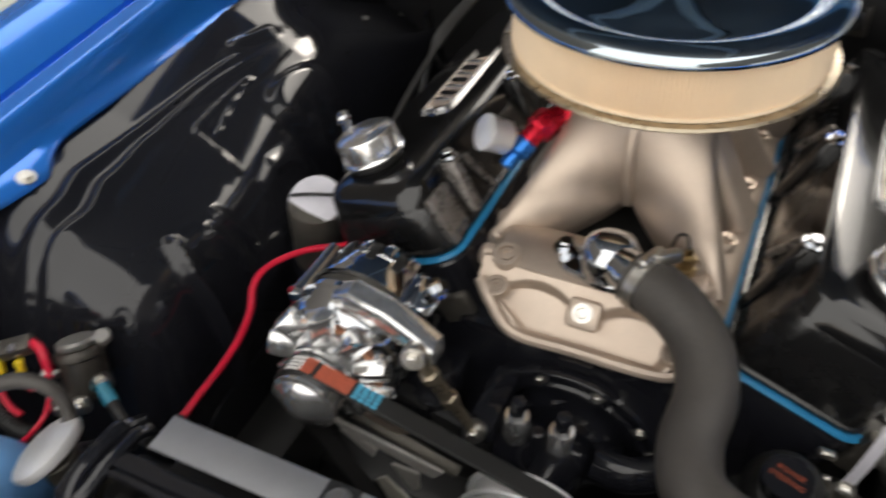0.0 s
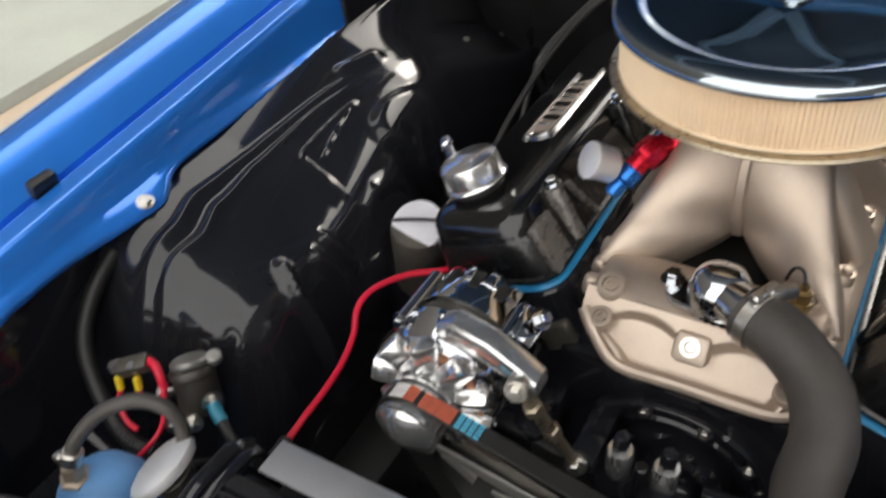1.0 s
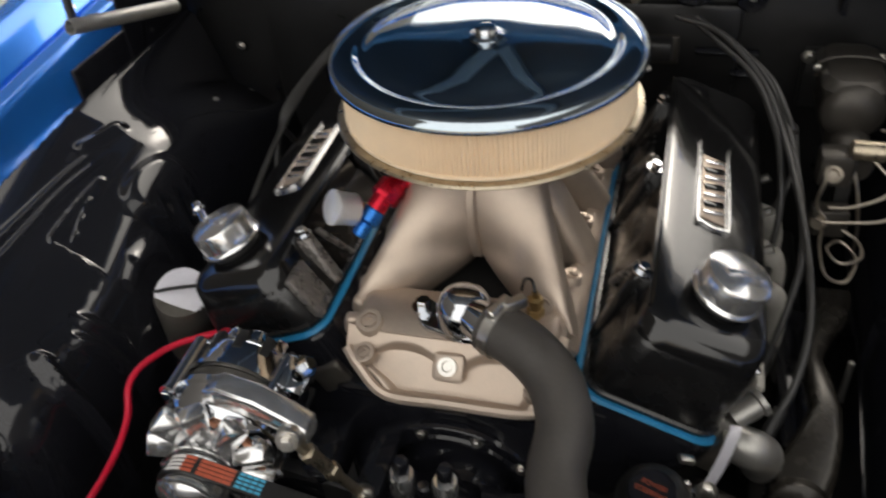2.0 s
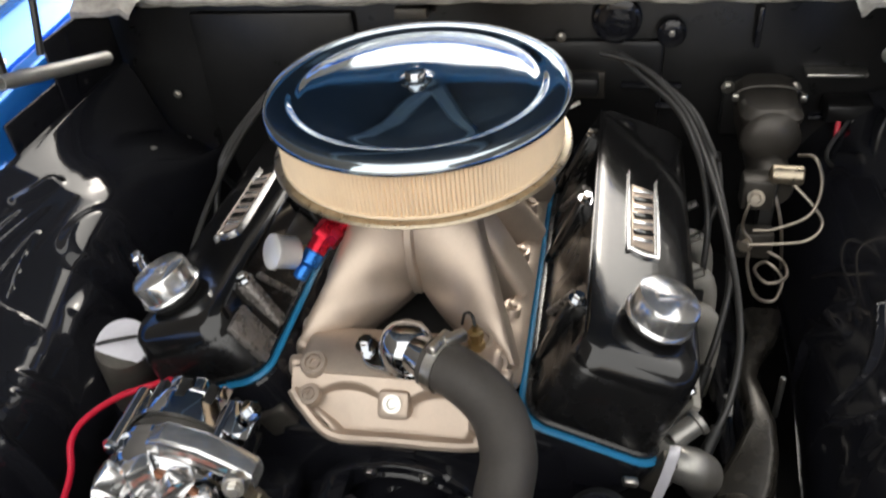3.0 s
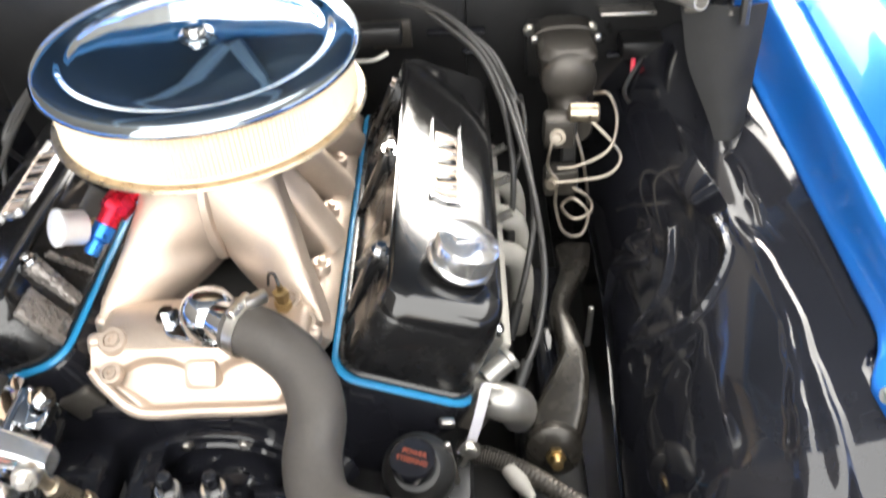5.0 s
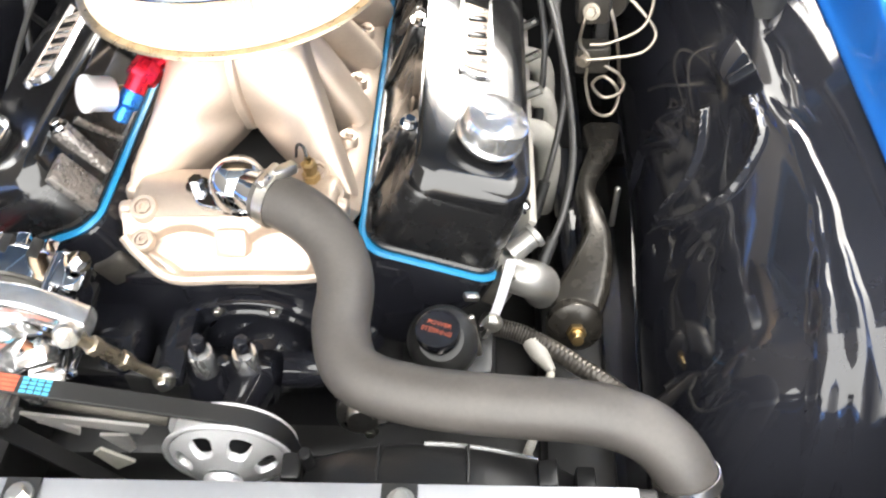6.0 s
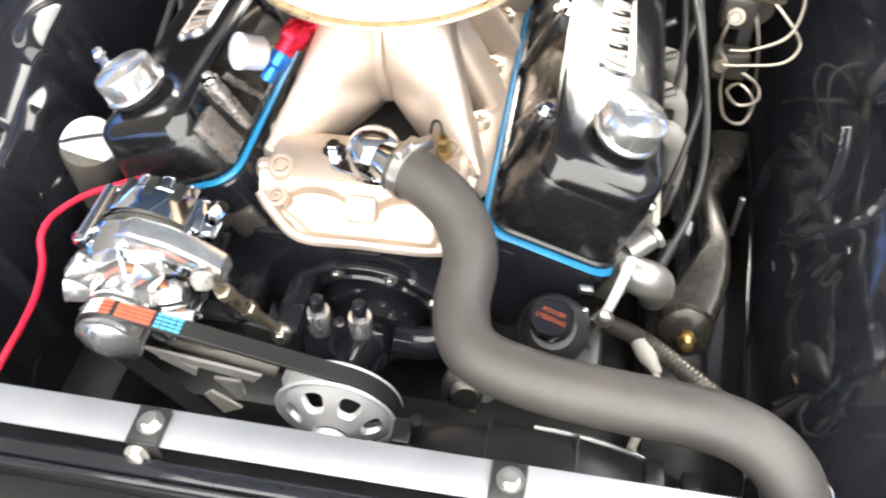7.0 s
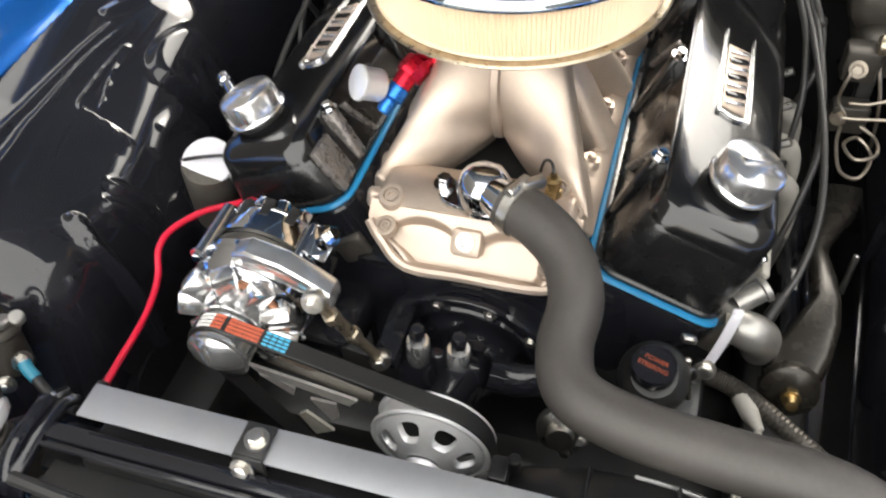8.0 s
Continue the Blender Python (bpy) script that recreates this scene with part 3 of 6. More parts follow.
# pale lumpy bead added to imitate white glints along the cowl lip
seal = spline([(-0.645, 0.373, 0.951), (-0.5, 0.366, 0.947), (-0.3, 0.367, 0.945), (-0.05, 0.365, 0.946), (0.2, 0.367, 0.945), (0.42, 0.365, 0.946), (0.535, 0.369, 0.949)], 10)
part("glint_bead", sweep([p + Vector((0, 0.003 * noise.noise(p * 40), 0.004 * noise.noise(p * 55))) for p in seal], [0.0035 + 0.003 * abs(noise.noise(p * 31)) for p in seal], 8, 2), PRIMER_PALE, cowl, "lumpy pale bead added as glints on the lip")
for x, y, w, r in ((-0.56, 0.400, 0.05, 20), (-0.50, 0.40, 0.035, -15), (-0.60, 0.45, 0.045, 35), (0.14, 0.425, 0.03, 5), (-0.14, 0.425, 0.03, -8)):
    part("patch_plate", box((x, y, 0.967 + 0.008 * (abs(x) > 0.5)), (w, w * 0.5, 0.008), 0.003, (6, r * 0.3, r)), COWL_DARK if x < 0 else PRIMER_PALE, cowl, "rough dirty patch")


def cowl_z(x, y):
    return cowl_top((x + 0.66) / 1.32, (y - 0.368) / 0.277)[2]


# the driver's end of the cowl: drain hole, folded hump and corner whitened as sunlit
# drain holes are charcoal discs that imitate shaded openings
for x, y, r in ((0.458, 0.535, 0.013), (0.470, 0.529, 0.014), (0.446, 0.505, 0.0035), (0.468, 0.487, 0.004), (0.482, 0.491, 0.004), (0.489, 0.552, 0.0035)):
    part("drain_hole_shade", lathe([(0, 0.0), (r, 0.0), (r * 1.08, -0.002)], (x, y, cowl_z(x, y) + 0.0052), (x, y - 0.02, 2), 18), CHARCOAL, cowl)


def hump(u, v):
    x, y = 0.500 + 0.135 * u, 0.425 + 0.150 * v
    lift = smoothstep(0.0, 0.18, u) * smoothstep(1.0, 0.85, u) * smoothstep(0.0, 0.25, v) * smoothstep(1.0, 0.8, v)
    fold = 0.008 * bump_at(u - 0.42, 0.08) + 0.009 * bump_at(u - 0.85, 0.07)
    return (x + 0.004 * noise.noise(Vector((y * 30, 2, 0))), y, cowl_z(x, y) + 0.001 + lift * (0.005 + fold + 0.005 * noise.noise(Vector((x * 30, y * 26, 4)))))


part("folded_end", sheet(hump, 40, 40, 0.002), PRIMER, cowl, "folded grey cowl end")
for a, b, c in (((0.520, 0.545), (0.511, 0.50), (0.505, 0.450)), ((0.552, 0.540), (0.556, 0.51), (0.566, 0.480)), ((0.622, 0.520), (0.616, 0.50), (0.630, 0.465))):
    part("folded_lip", sweep([(x, y, cowl_z(x, y) + h) for (x, y), h in ((a, 0.009), (b, 0.012), (c, 0.008))], [0.003, 0.0035, 0.002], 8, 6), WHITE_GLOSS, cowl, "bright bent edge")


def corner(u, v, s=1):
    x = 0.520 + 0.130 * u + 0.030 * v * (1 - u)
    k = smoothstep(0.62, 1.0, v)
    y = 0.455 - 0.140 * min(1.0, v / 0.85) + 0.012 * noise.noise(Vector((x * 18, s, 7))) * (1 - v)
    z = 0.971 - 0.004 * v - (0.020 + 0.010 * u) * k - 0.012 * smoothstep(0.14, 0.0, u) - 0.010 * smoothstep(0.14, 0.0, v)
    return (s * x, y, z + 0.006 * noise.noise(Vector((x * 34 * s, y * 36, v * 2))) + 0.006 * bump_at(u - 0.2, 0.07) * (1 - k))


part("corner_panel", sheet(corner, 44, 40, 0.002), WHITE_GLOSS, cowl, "crumpled cowl corner coloured white as if sunlit")
part("corner_panel", sheet(lambda u, v: corner(u, v, -1), 44, 40, 0.002), PRIMER_PALE, cowl, "crumpled grey cowl corner")
for k in range(9):
    q = Vector((-0.535 - 0.012 * k, 0.325 + 0.022 * ((k * 5) % 7), 0.966))
    part("torn_edge", sweep([q, q + Vector((0.012, 0.016, 0.010)), q + Vector((0.020 + 0.004 * (k % 3), 0.036, 0.006))], [0.0015, 0.004, 0.002], 7, 5), WHITE_GLOSS, cowl, "bright bent sheet edge")
part("wiper_seal", sweep([(-0.64, 0.622, 0.972), (-0.3, 0.640, 0.974), (0, 0.646, 0.975), (0.3, 0.640, 0.974), (0.64, 0.622, 0.972)], 0.007, 8, 8), RUBBER_DARK, cowl, "black rubber windscreen seal")
for x in (0.02, -0.42):
    part("wiper_pivot", join(rod((x, 0.585, 0.965), (x, 0.58, 1.0), 0.011), box((x + 0.01, 0.60, 0.998), (0.045, 0.016, 0.012), 0.003)), BLACK_SATIN, cowl, "black wiper pivot")
part("washer_clip", box((0.165, 0.452, 0.968), (0.022, 0.03, 0.016), 0.004), CASTDARK, cowl)

windscreen = thing("windscreen", "sloping clear windscreen above the cowl", "windscreen", (0, 0.65, 0.97))
gl = part("glass", sheet(lambda u, v: (-0.68 + 1.36 * u, 0.648 + 0.55 * v, 0.972 + 0.40 * v), 10, 6, 0.005), GLASS, windscreen)
gl.visible_shadow = False
for s in (-1, 1):
    part("pillar", sweep([(s * 0.69, 0.64, 0.96), (s * 0.67, 0.92, 1.17), (s * 0.64, 1.20, 1.38)], 0.025, 8, 6), BLUE, windscreen, "blue windscreen pillar")
dash = thing("dashboard", "grey vinyl dashboard top behind the windscreen", "dashboard", (0, 0.9, 0.9))
part("pad", box((0, 0.96, 0.90), (1.30, 0.55, 0.12), 0.03), DASH, dash)
cabin = thing("car_cabin", "blue car roof and cabin behind the windscreen", "car cabin", (0, 1.8, 0.3))
part("roof", box((0, 2.0, 1.39), (1.34, 1.6, 0.05), 0.02), BLUE, cabin)
part("rear_body", box((0, 2.9, 0.65), (1.82, 2.4, 0.62), 0.08), BLUE, cabin)
for s in (-1, 1):
    part("door", box((s * 0.87, 1.24, 0.62), (0.06, 0.94, 0.62), 0.025), BLUE, cabin, "blue car door")
    part("sill", box((s * 0.80, 0.9, 0.29), (0.12, 2.0, 0.10), 0.02), BLUE, cabin)
part("seat_back", box((0, 1.75, 0.80), (1.25, 0.16, 0.62), 0.05), DASH, cabin, "grey bench seat back")
part("floor_pan", box((0, 0.9, 0.32), (1.5, 1.2, 0.04), 0.01), FIREWALL, cabin)

# ---- raised hood ----
hood = thing("hood", "raised blue steel hood with braced underside", "car hood", (0, 0.35, 1.15))
HM = pose(0, 0.345, 1.127, 180 - 47, 0, 0)


def crown(x, l=0.5):
    # the panel bows down towards its sides
    return -0.075 * abs(x / 0.75) ** 2.2 * (1 - 0.35 * l)


def hood_skin(u, v):
    x = -0.755 + 1.51 * u
    l = 1.44 * v + 0.030 * (1 - (2 * u - 1) ** 2) * (1 - v) - 0.02
    return HM @ Vector((x, l, -0.034 - crown(x, v) + 0.02 * v * v))


part("outer_skin", sheet(hood_skin, 28, 16, 0.002), BLUE, hood)


def hood_bar(a, b, wide, deep=0.016, n=14):
    """A pressed box section that follows the bowed underside from a to b."""
    a, b = Vector(a), Vector(b)
    side = Vector((-(b - a).y, (b - a).x)).normalized() * wide / 2
    rings = []
    for k in range(n + 1):
        c = a + (b - a) * k / n
        z = -crown(c.x, c.y / 1.44) + 0.02 * (c.y / 1.44) ** 2
        rings.append([HM @ Vector((c.x + side.x * w, c.y + side.y * w, z + h)) for w, h in ((-1, -0.018), (-0.8, deep * 0.7 - 0.010), (-0.55, deep - 0.010), (0.55, deep - 0.010), (0.8, deep * 0.7 - 0.010), (1, -0.018))])
    return loft(rings)


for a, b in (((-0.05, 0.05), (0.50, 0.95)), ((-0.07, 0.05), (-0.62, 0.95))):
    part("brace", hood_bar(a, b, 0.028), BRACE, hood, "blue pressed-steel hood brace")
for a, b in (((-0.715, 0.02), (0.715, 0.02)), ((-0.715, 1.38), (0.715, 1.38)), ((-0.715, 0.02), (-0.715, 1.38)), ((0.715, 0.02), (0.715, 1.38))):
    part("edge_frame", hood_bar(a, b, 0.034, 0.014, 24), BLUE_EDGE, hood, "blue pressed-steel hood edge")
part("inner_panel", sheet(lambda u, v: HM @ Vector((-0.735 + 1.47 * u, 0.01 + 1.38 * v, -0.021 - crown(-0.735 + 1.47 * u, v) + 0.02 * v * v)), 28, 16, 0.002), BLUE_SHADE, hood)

# ---- hood hinges ----
for s in (-1, 1):
    h = thing("hinge_assembly", "grey steel hood hinge with spring tube and arms", "hood hinge", (s * 0.6, 0.2, 0.8), group="hood hinges")
    part("arm", sweep([(s * 0.610, 0.165, 0.945), (s * 0.606, 0.19, 1.03), (s * 0.603, 0.205, 1.12), (s * 0.60, 0.222, 1.20)], 0.0055, 8, 5), BLACK_SATIN, h, "dark steel hinge arm")
    part("arm", sweep([(s * 0.635, 0.105, 0.93), (s * 0.634, 0.12, 1.07), (s * 0.625, 0.13, 1.22), (s * 0.62, 0.145, 1.32)], 0.0065, 8, 5), BLACK_SATIN, h, "dark steel hinge arm")
    a, b = ((s * 0.551, 0.180, 0.9435), (s * 0.578, 0.099, 0.964)) if s > 0 else ((-0.525, 0.20, 0.925), (-0.563, 0.015, 0.975))
    part("spring_tube", lathe([(0.007, 0.0), (0.0090, 0.0), (0.0098, 0.003), (0.0104, (Vector(b) - Vector(a)).length), (0.0085, (Vector(b) - Vector(a)).length), (0.0080, (Vector(b) - Vector(a)).length - 0.02), (0, (Vector(b) - Vector(a)).length - 0.02)], a, b, 20), TAN_TUBE, h, "plated spring tube")
    part("link", box((s * 0.60, 0.135, 0.935), (0.06, 0.012, 0.009), 0.003, (0, 0, s * -20)), CASTDARK, h)
    if s > 0:
        def web(u, v):
            top, low = Vector((0.566 + 0.104 * u, 0.150 - 0.02 * u, 0.945)), Vector((0.618 + 0.046 * u, 0.085 + 0.03 * u, 0.782))
            p = top.lerp(low, v) + Vector((0, -0.016 * math.sin(math.pi * u) - 0.010 * v, 0))
            return (p.x - 0.010 * bump_at(v - 0.45, 0.3) * (1 - u), p.y, p.z)
        part("gusset", sheet(web, 16, 24, 0.002), CHARCOAL, h, "black curved hinge support panel")

# ---- frame and front structure ----
frame_rail = thing("subframe", "black steel subframe with crossmember", "subframe", (0, 0, 0.2))
for s in (-1, 1):
    part("rail", box((s * 0.40, -0.15, 0.36), (0.09, 1.3, 0.12), 0.012), BLACK_SATIN, frame_rail)
part("crossmember", box((0, -0.16, 0.27), (0.86, 0.30, 0.12), 0.02), BLACK_SATIN, frame_rail)
part("under_tray", box((0, -0.10, 0.185), (1.5, 1.9, 0.01), 0.002), BLACK_SATIN, frame_rail)
for s in (-1, 1):
    part("leg", box((s * 0.62, -0.3, 0.10), (0.18, 0.55, 0.2), 0.03), RUBBER_DARK, frame_rail, "black tyre tread")

# ---- engine ----
engine = thing("engine_block", "black painted V8 engine block with cylinder heads", "engine", (0, 0, 0.25))
part("block", box((0, 0.03, 0.47), (0.30, 0.58, 0.40), 0.02), BLACK, engine)
part("valley", box((0, 0.03, 0.665), (0.20, 0.53, 0.07), 0.01), BLACK_SATIN, engine)
TILT_VC = 22.0


def cover_frame(s):
    a = radians(TILT_VC)
    u, n = Vector((math.cos(a), 0, -math.sin(a))), Vector((math.sin(a), 0, math.cos(a)))
    m = Matrix(((s * u.x, 0, s * n.x, s * 0.221), (0, 1, 0, 0), (u.z, 0, n.z, 0.682), (0, 0, 0, 1)))
    return m


def ring(u0, u1, v0, v1, rad, n):
    return [(u, v, n) for u, v in round_rect(u0, u1, v0, v1, rad)]


BOLT_Y = (-0.155, 0.039, 0.207)
for s in (-1, 1):
    m = cover_frame(s)
    g = 0.028 if s < 0 else -0.011
    part("cylinder_head", loft([ring(-0.085, 0.085, -0.242, 0.31, 0.03, g - 0.006), ring(-0.088, 0.088, -0.245, 0.312, 0.03, g - 0.010), ring(-0.088, 0.088, -0.245, 0.312, 0.03, -0.055), ring(-0.105, 0.06, -0.25, 0.312, 0.02, -0.09), ring(-0.105, 0.03, -0.25, 0.312, 0.02, -0.16)], m), BLACK, engine)
    vc = thing("valve_cover", "tall gloss black cast valve cover with blue gasket", "valve cover", (s * 0.22, 0, 0.68), group="valve covers")
    part("gasket", loft([ring(-0.086, 0.086, -0.243, 0.308, 0.032, g - 0.006), ring(-0.0885, 0.0885, -0.2455, 0.3105, 0.032, g - 0.0025), ring(-0.086, 0.086, -0.243, 0.308, 0.032, g + 0.001)], m), BLUE_GASKET, vc, "bright blue silicone gasket")
    part("cover", loft([ring(-0.082, 0.082, -0.239, 0.304, 0.03, g + 0.001), ring(-0.083, 0.083, -0.240, 0.305, 0.03, g + 0.003), ring(-0.083, 0.083, -0.240, 0.305, 0.03, g + 0.007), ring(-0.081, 0.081, -0.238, 0.303, 0.03, g + 0.0085),
                        ring(-0.078, 0.0795, -0.236, 0.300, 0.028, g + 0.009), ring(-0.077, 0.079, -0.236, 0.298, 0.027, g + 0.013), ring(-0.0670, 0.075, -0.2345, 0.294, 0.030, 0.080), ring(-0.0655, 0.0742, -0.233, 0.2925, 0.031, 0.084)], m, True, False), VC_SIDE, vc)
    # the top is slightly crowned, with a rounded front edge
    part("cover_top", loft([ring(-0.0655, 0.0742, -0.233, 0.2925, 0.031, 0.0838), ring(-0.0648, 0.0735, -0.2322, 0.2915, 0.031, 0.0868), ring(-0.0630, 0.0718, -0.2270, 0.288, 0.028, 0.1065), ring(-0.0615, 0.0705, -0.2215, 0.2865, 0.027, 0.1112),
                            ring(-0.0585, 0.0675, -0.214, 0.283, 0.024, 0.1142), ring(-0.053, 0.062, -0.207, 0.277, 0.020, 0.1158), ring(-0.040, 0.049, -0.190, 0.267, 0.016, 0.1164), ring(-0.026, 0.035, -0.168, 0.254, 0.012, 0.1168), ring(-0.010, 0.019, -0.152, 0.240, 0.008, 0.1170)], m, False, True), BLACK_VC, vc, "glossy cover top")
    # bolt towers and the slanted ribs of the inner wall
    for y in BOLT_Y:
        part("bolt_tower", loft([ring(-0.083, -0.060, y - 0.011, y + 0.011, 0.007, g + 0.008), ring(-0.080, -0.055, y - 0.009, y + 0.009, 0.007, 0.102), ring(-0.078, -0.057, y - 0.007, y + 0.007, 0.006, 0.106)], m), GRAIN if s < 0 and y < 0 else BLACK_VC, vc)
        part("bolt", bolt(m @ Vector((-0.071, y, 0.106)), m.to_3x3() @ Vector((-0.1, 0, 1)), 0.007, 0.011), CHROME, vc, "bright acorn bolt")
    part("bolt", bolt(m @ Vector((0.085, -0.175, 0.05)), m.to_3x3() @ Vector((0.6, 0, 1)), 0.0065, 0.012), CHROME, vc, "bright acorn bolt")
    part("bolt", bolt(m @ Vector((0.085, 0.06, 0.05)), m.to_3x3() @ Vector((0.6, 0, 1)), 0.0065, 0.012), CHROME, vc, "bright acorn bolt")
    if s < 0:
        part("textured_pad", moved(box((-0.0735, -0.203, 0.062), (0.010, 0.040, 0.062), 0.002, (0, 9.0, 0)), m), GRAIN, vc, "grainy black casting pad lightened as if reflecting")
    for y in (-0.115, 0.10):
        part("rib", moved(box((-0.0735, y, 0.062), (0.009, 0.007, 0.068), 0.002, (20, 9.0, 0)), m), GRAIN, vc)
    # raised badge: two rails that end in points, joined round at the front, with slanted bars between
    bu0, bu1, bv0, bv1 = -0.018, 0.021, -0.050, 0.125
    line = [(bu0, bv1)] + [(bu0, bv0 + 0.017), (bu0 + 0.005, bv0 + 0.005), (0.0015, bv0), (bu1 - 0.005, bv0 + 0.005), (bu1, bv0 + 0.017)] + [(bu1, bv1)]
    rail = [p for p in spline([(u, v, 0) for u, v in line], 5)]
    rings = []
    for i, q in enumerate(rail):
        d = (rail[min(i + 1, len(rail) - 1)] - rail[max(i - 1, 0)]).normalized()
        w = Vector((-d.y, d.x, 0)) * 0.0021 * min(1.0, 0.15 + 0.25 * min(i, len(rail) - 1 - i))
        rings.append([(q.x + w.x * a, q.y + w.y * a, n) for a, n in ((-1, 0.1150), (-0.8, 0.1212), (0.8, 0.1212), (1, 0.1150))])
    badge = part("badge", loft(rings, m), POLISHED, vc, "machined silver badge with slanted bars")
    part("badge_field", moved(box((0.0015, 0.030, 0.1176), (0.030, 0.130, 0.0030), 0.001), m), CAST, badge, "pale recessed badge field")
    for i in range(7):
        v = -0.022 + i * 0.0175
        part("badge_bar", moved(box((0.0015, v, 0.1196), (0.027, 0.0065 + 0.003 * (i % 2), 0.004), 0.0010, (0, 0, 20)), m), BLACK_VC if i % 2 else POLISHED, badge)
    part("edge_rail", sweep([m @ Vector((-0.0615, -0.205, 0.1115)), m @ Vector((-0.0612, 0.0, 0.1125)), m @ Vector((-0.0612, 0.27, 0.1125))], 0.0016, 6, 6), BLACK_VC, vc)

    cu = 0.026 if s < 0 else 0.015
    cap = thing("breather_cap", "mirror chrome push-in breather cap on the valve cover", "breather cap", m @ Vector((cu, -0.159, 0.116)), group="breather caps")
    a, b = m @ Vector((cu, -0.159, 0.1165)), m @ Vector((cu, -0.159, 1.0))
    part("grommet", lathe([(0, 0), (0.031, 0), (0.032, 0.003), (0.028, 0.008), (0, 0.008)], a, b, 32), RUBBER_DARK, cap, "black rubber grommet")
    part("shell", lathe([(0, 0.008), (0.030, 0.008), (0.0385, 0.0095), (0.0395, 0.012), (0.0385, 0.0145), (0.0365, 0.016), (0.0365, 0.036), (0.0350, 0.0402), (0.031, 0.0425), (0, 0.0440)], a, b, 48), POLISHED, cap)
    part("top_rib", moved(box((cu, -0.159, 0.160), (0.040, 0.012, 0.004), 0.0018, (0, 0, 25)), m), POLISHED, cap)
    if s < 0:
        p, q = m @ Vector((0.066, -0.137, 0.142)), m @ Vector((0.100, -0.098, 0.154))
        part("side_tube", lathe([(0, 0), (0.008, 0), (0.008, 0.03), (0.006, 0.032), (0.006, 0.038), (0.0095, 0.040), (0.0095, 0.052), (0.006, 0.055), (0, 0.055)], p, q, 20), CHROME, cap, "chrome side nipple")

# intake manifold
man = thing("intake_manifold", "single-plane cast aluminium intake manifold with open runners", "intake manifold", (0, 0, 0.74))
part("plenum", loft([[(x, y, z) for x, y in round_rect(-w, w, -d, d + 0.01, 0.02)] for w, d, z in ((0.070, 0.070, 0.755), (0.068, 0.078, 0.80), (0.066, 0.084, 0.845), (0.066, 0.086, 0.868))]), CAST, man)
part("carb_flange", plate(round_rect(-0.073, 0.073, -0.094, 0.094, 0.016), 0.866, 0.882), CAST, man)


def runner(s, y0, y1, w0, w1, bulge=0.0):
    a, b = Vector((s * 0.034, y0, 0.838)), Vector((s * 0.116, y1, 0.724))
    mid = (a + b) / 2 + Vector((-s * 0.006, (y0 - y1) * 0.05, 0.020))
    line = spline([a, mid, b], 7)
    rings = []
    for i, p in enumerate(line):
        t = i / (len(line) - 1)
        d = (line[min(i + 1, len(line) - 1)] - line[max(i - 1, 0)]).normalized()
        side = Vector((0, 0, 1)).cross(d).normalized()
        up = d.cross(side)
        w, h = w0 + (w1 - w0) * t, 0.034 - 0.010 * t
        rings.append([p + side * u + up * v for u, v in round_rect(-w, w, -h, h, min(w, h) * 0.62, 5)])
    return loft(rings)


for s in (-1, 1):
    for y0, y1, w0, w1 in ((-0.030, -0.045, 0.026, 0.024), (0.030, 0.075, 0.030, 0.028), (0.062, 0.185, 0.036, 0.032)):
        part("runner", runner(s, y0, y1, w0, w1), CAST, man)
    part("head_flange", box((s * 0.118, 0.03, 0.716), (0.030, 0.47, 0.030), 0.006, (0, s * 35, 0)), CAST, man)
    for y in (-0.19, -0.10, 0.01, 0.12, 0.22):
        part("bolt_boss", lathe([(0, 0), (0.015, 0), (0.012, 0.016), (0.010, 0.018), (0, 0.018)], (s * 0.110, y, 0.727), (s * 0.130, y, 0.80), 16), CAST, man)
        part("bolt", bolt((s * 0.1155, y, 0.744), (s * 0.32, 0, 0.95), 0.0065, 0.006), CAST, man)
# seam rib where the front runners meet
part("seam_rib", loft([[(x, y - d, z + d * 0.4) for x, d in ((-0.0068, -0.012), (-0.0055, 0.004), (-0.0040, 0.0058), (0.0040, 0.0058), (0.0055, 0.004), (0.0068, -0.012))] for y, z in ((-0.104, 0.872), (-0.1145, 0.850), (-0.1165, 0.820), (-0.111, 0.790), (-0.097, 0.755))]), CAST, man)



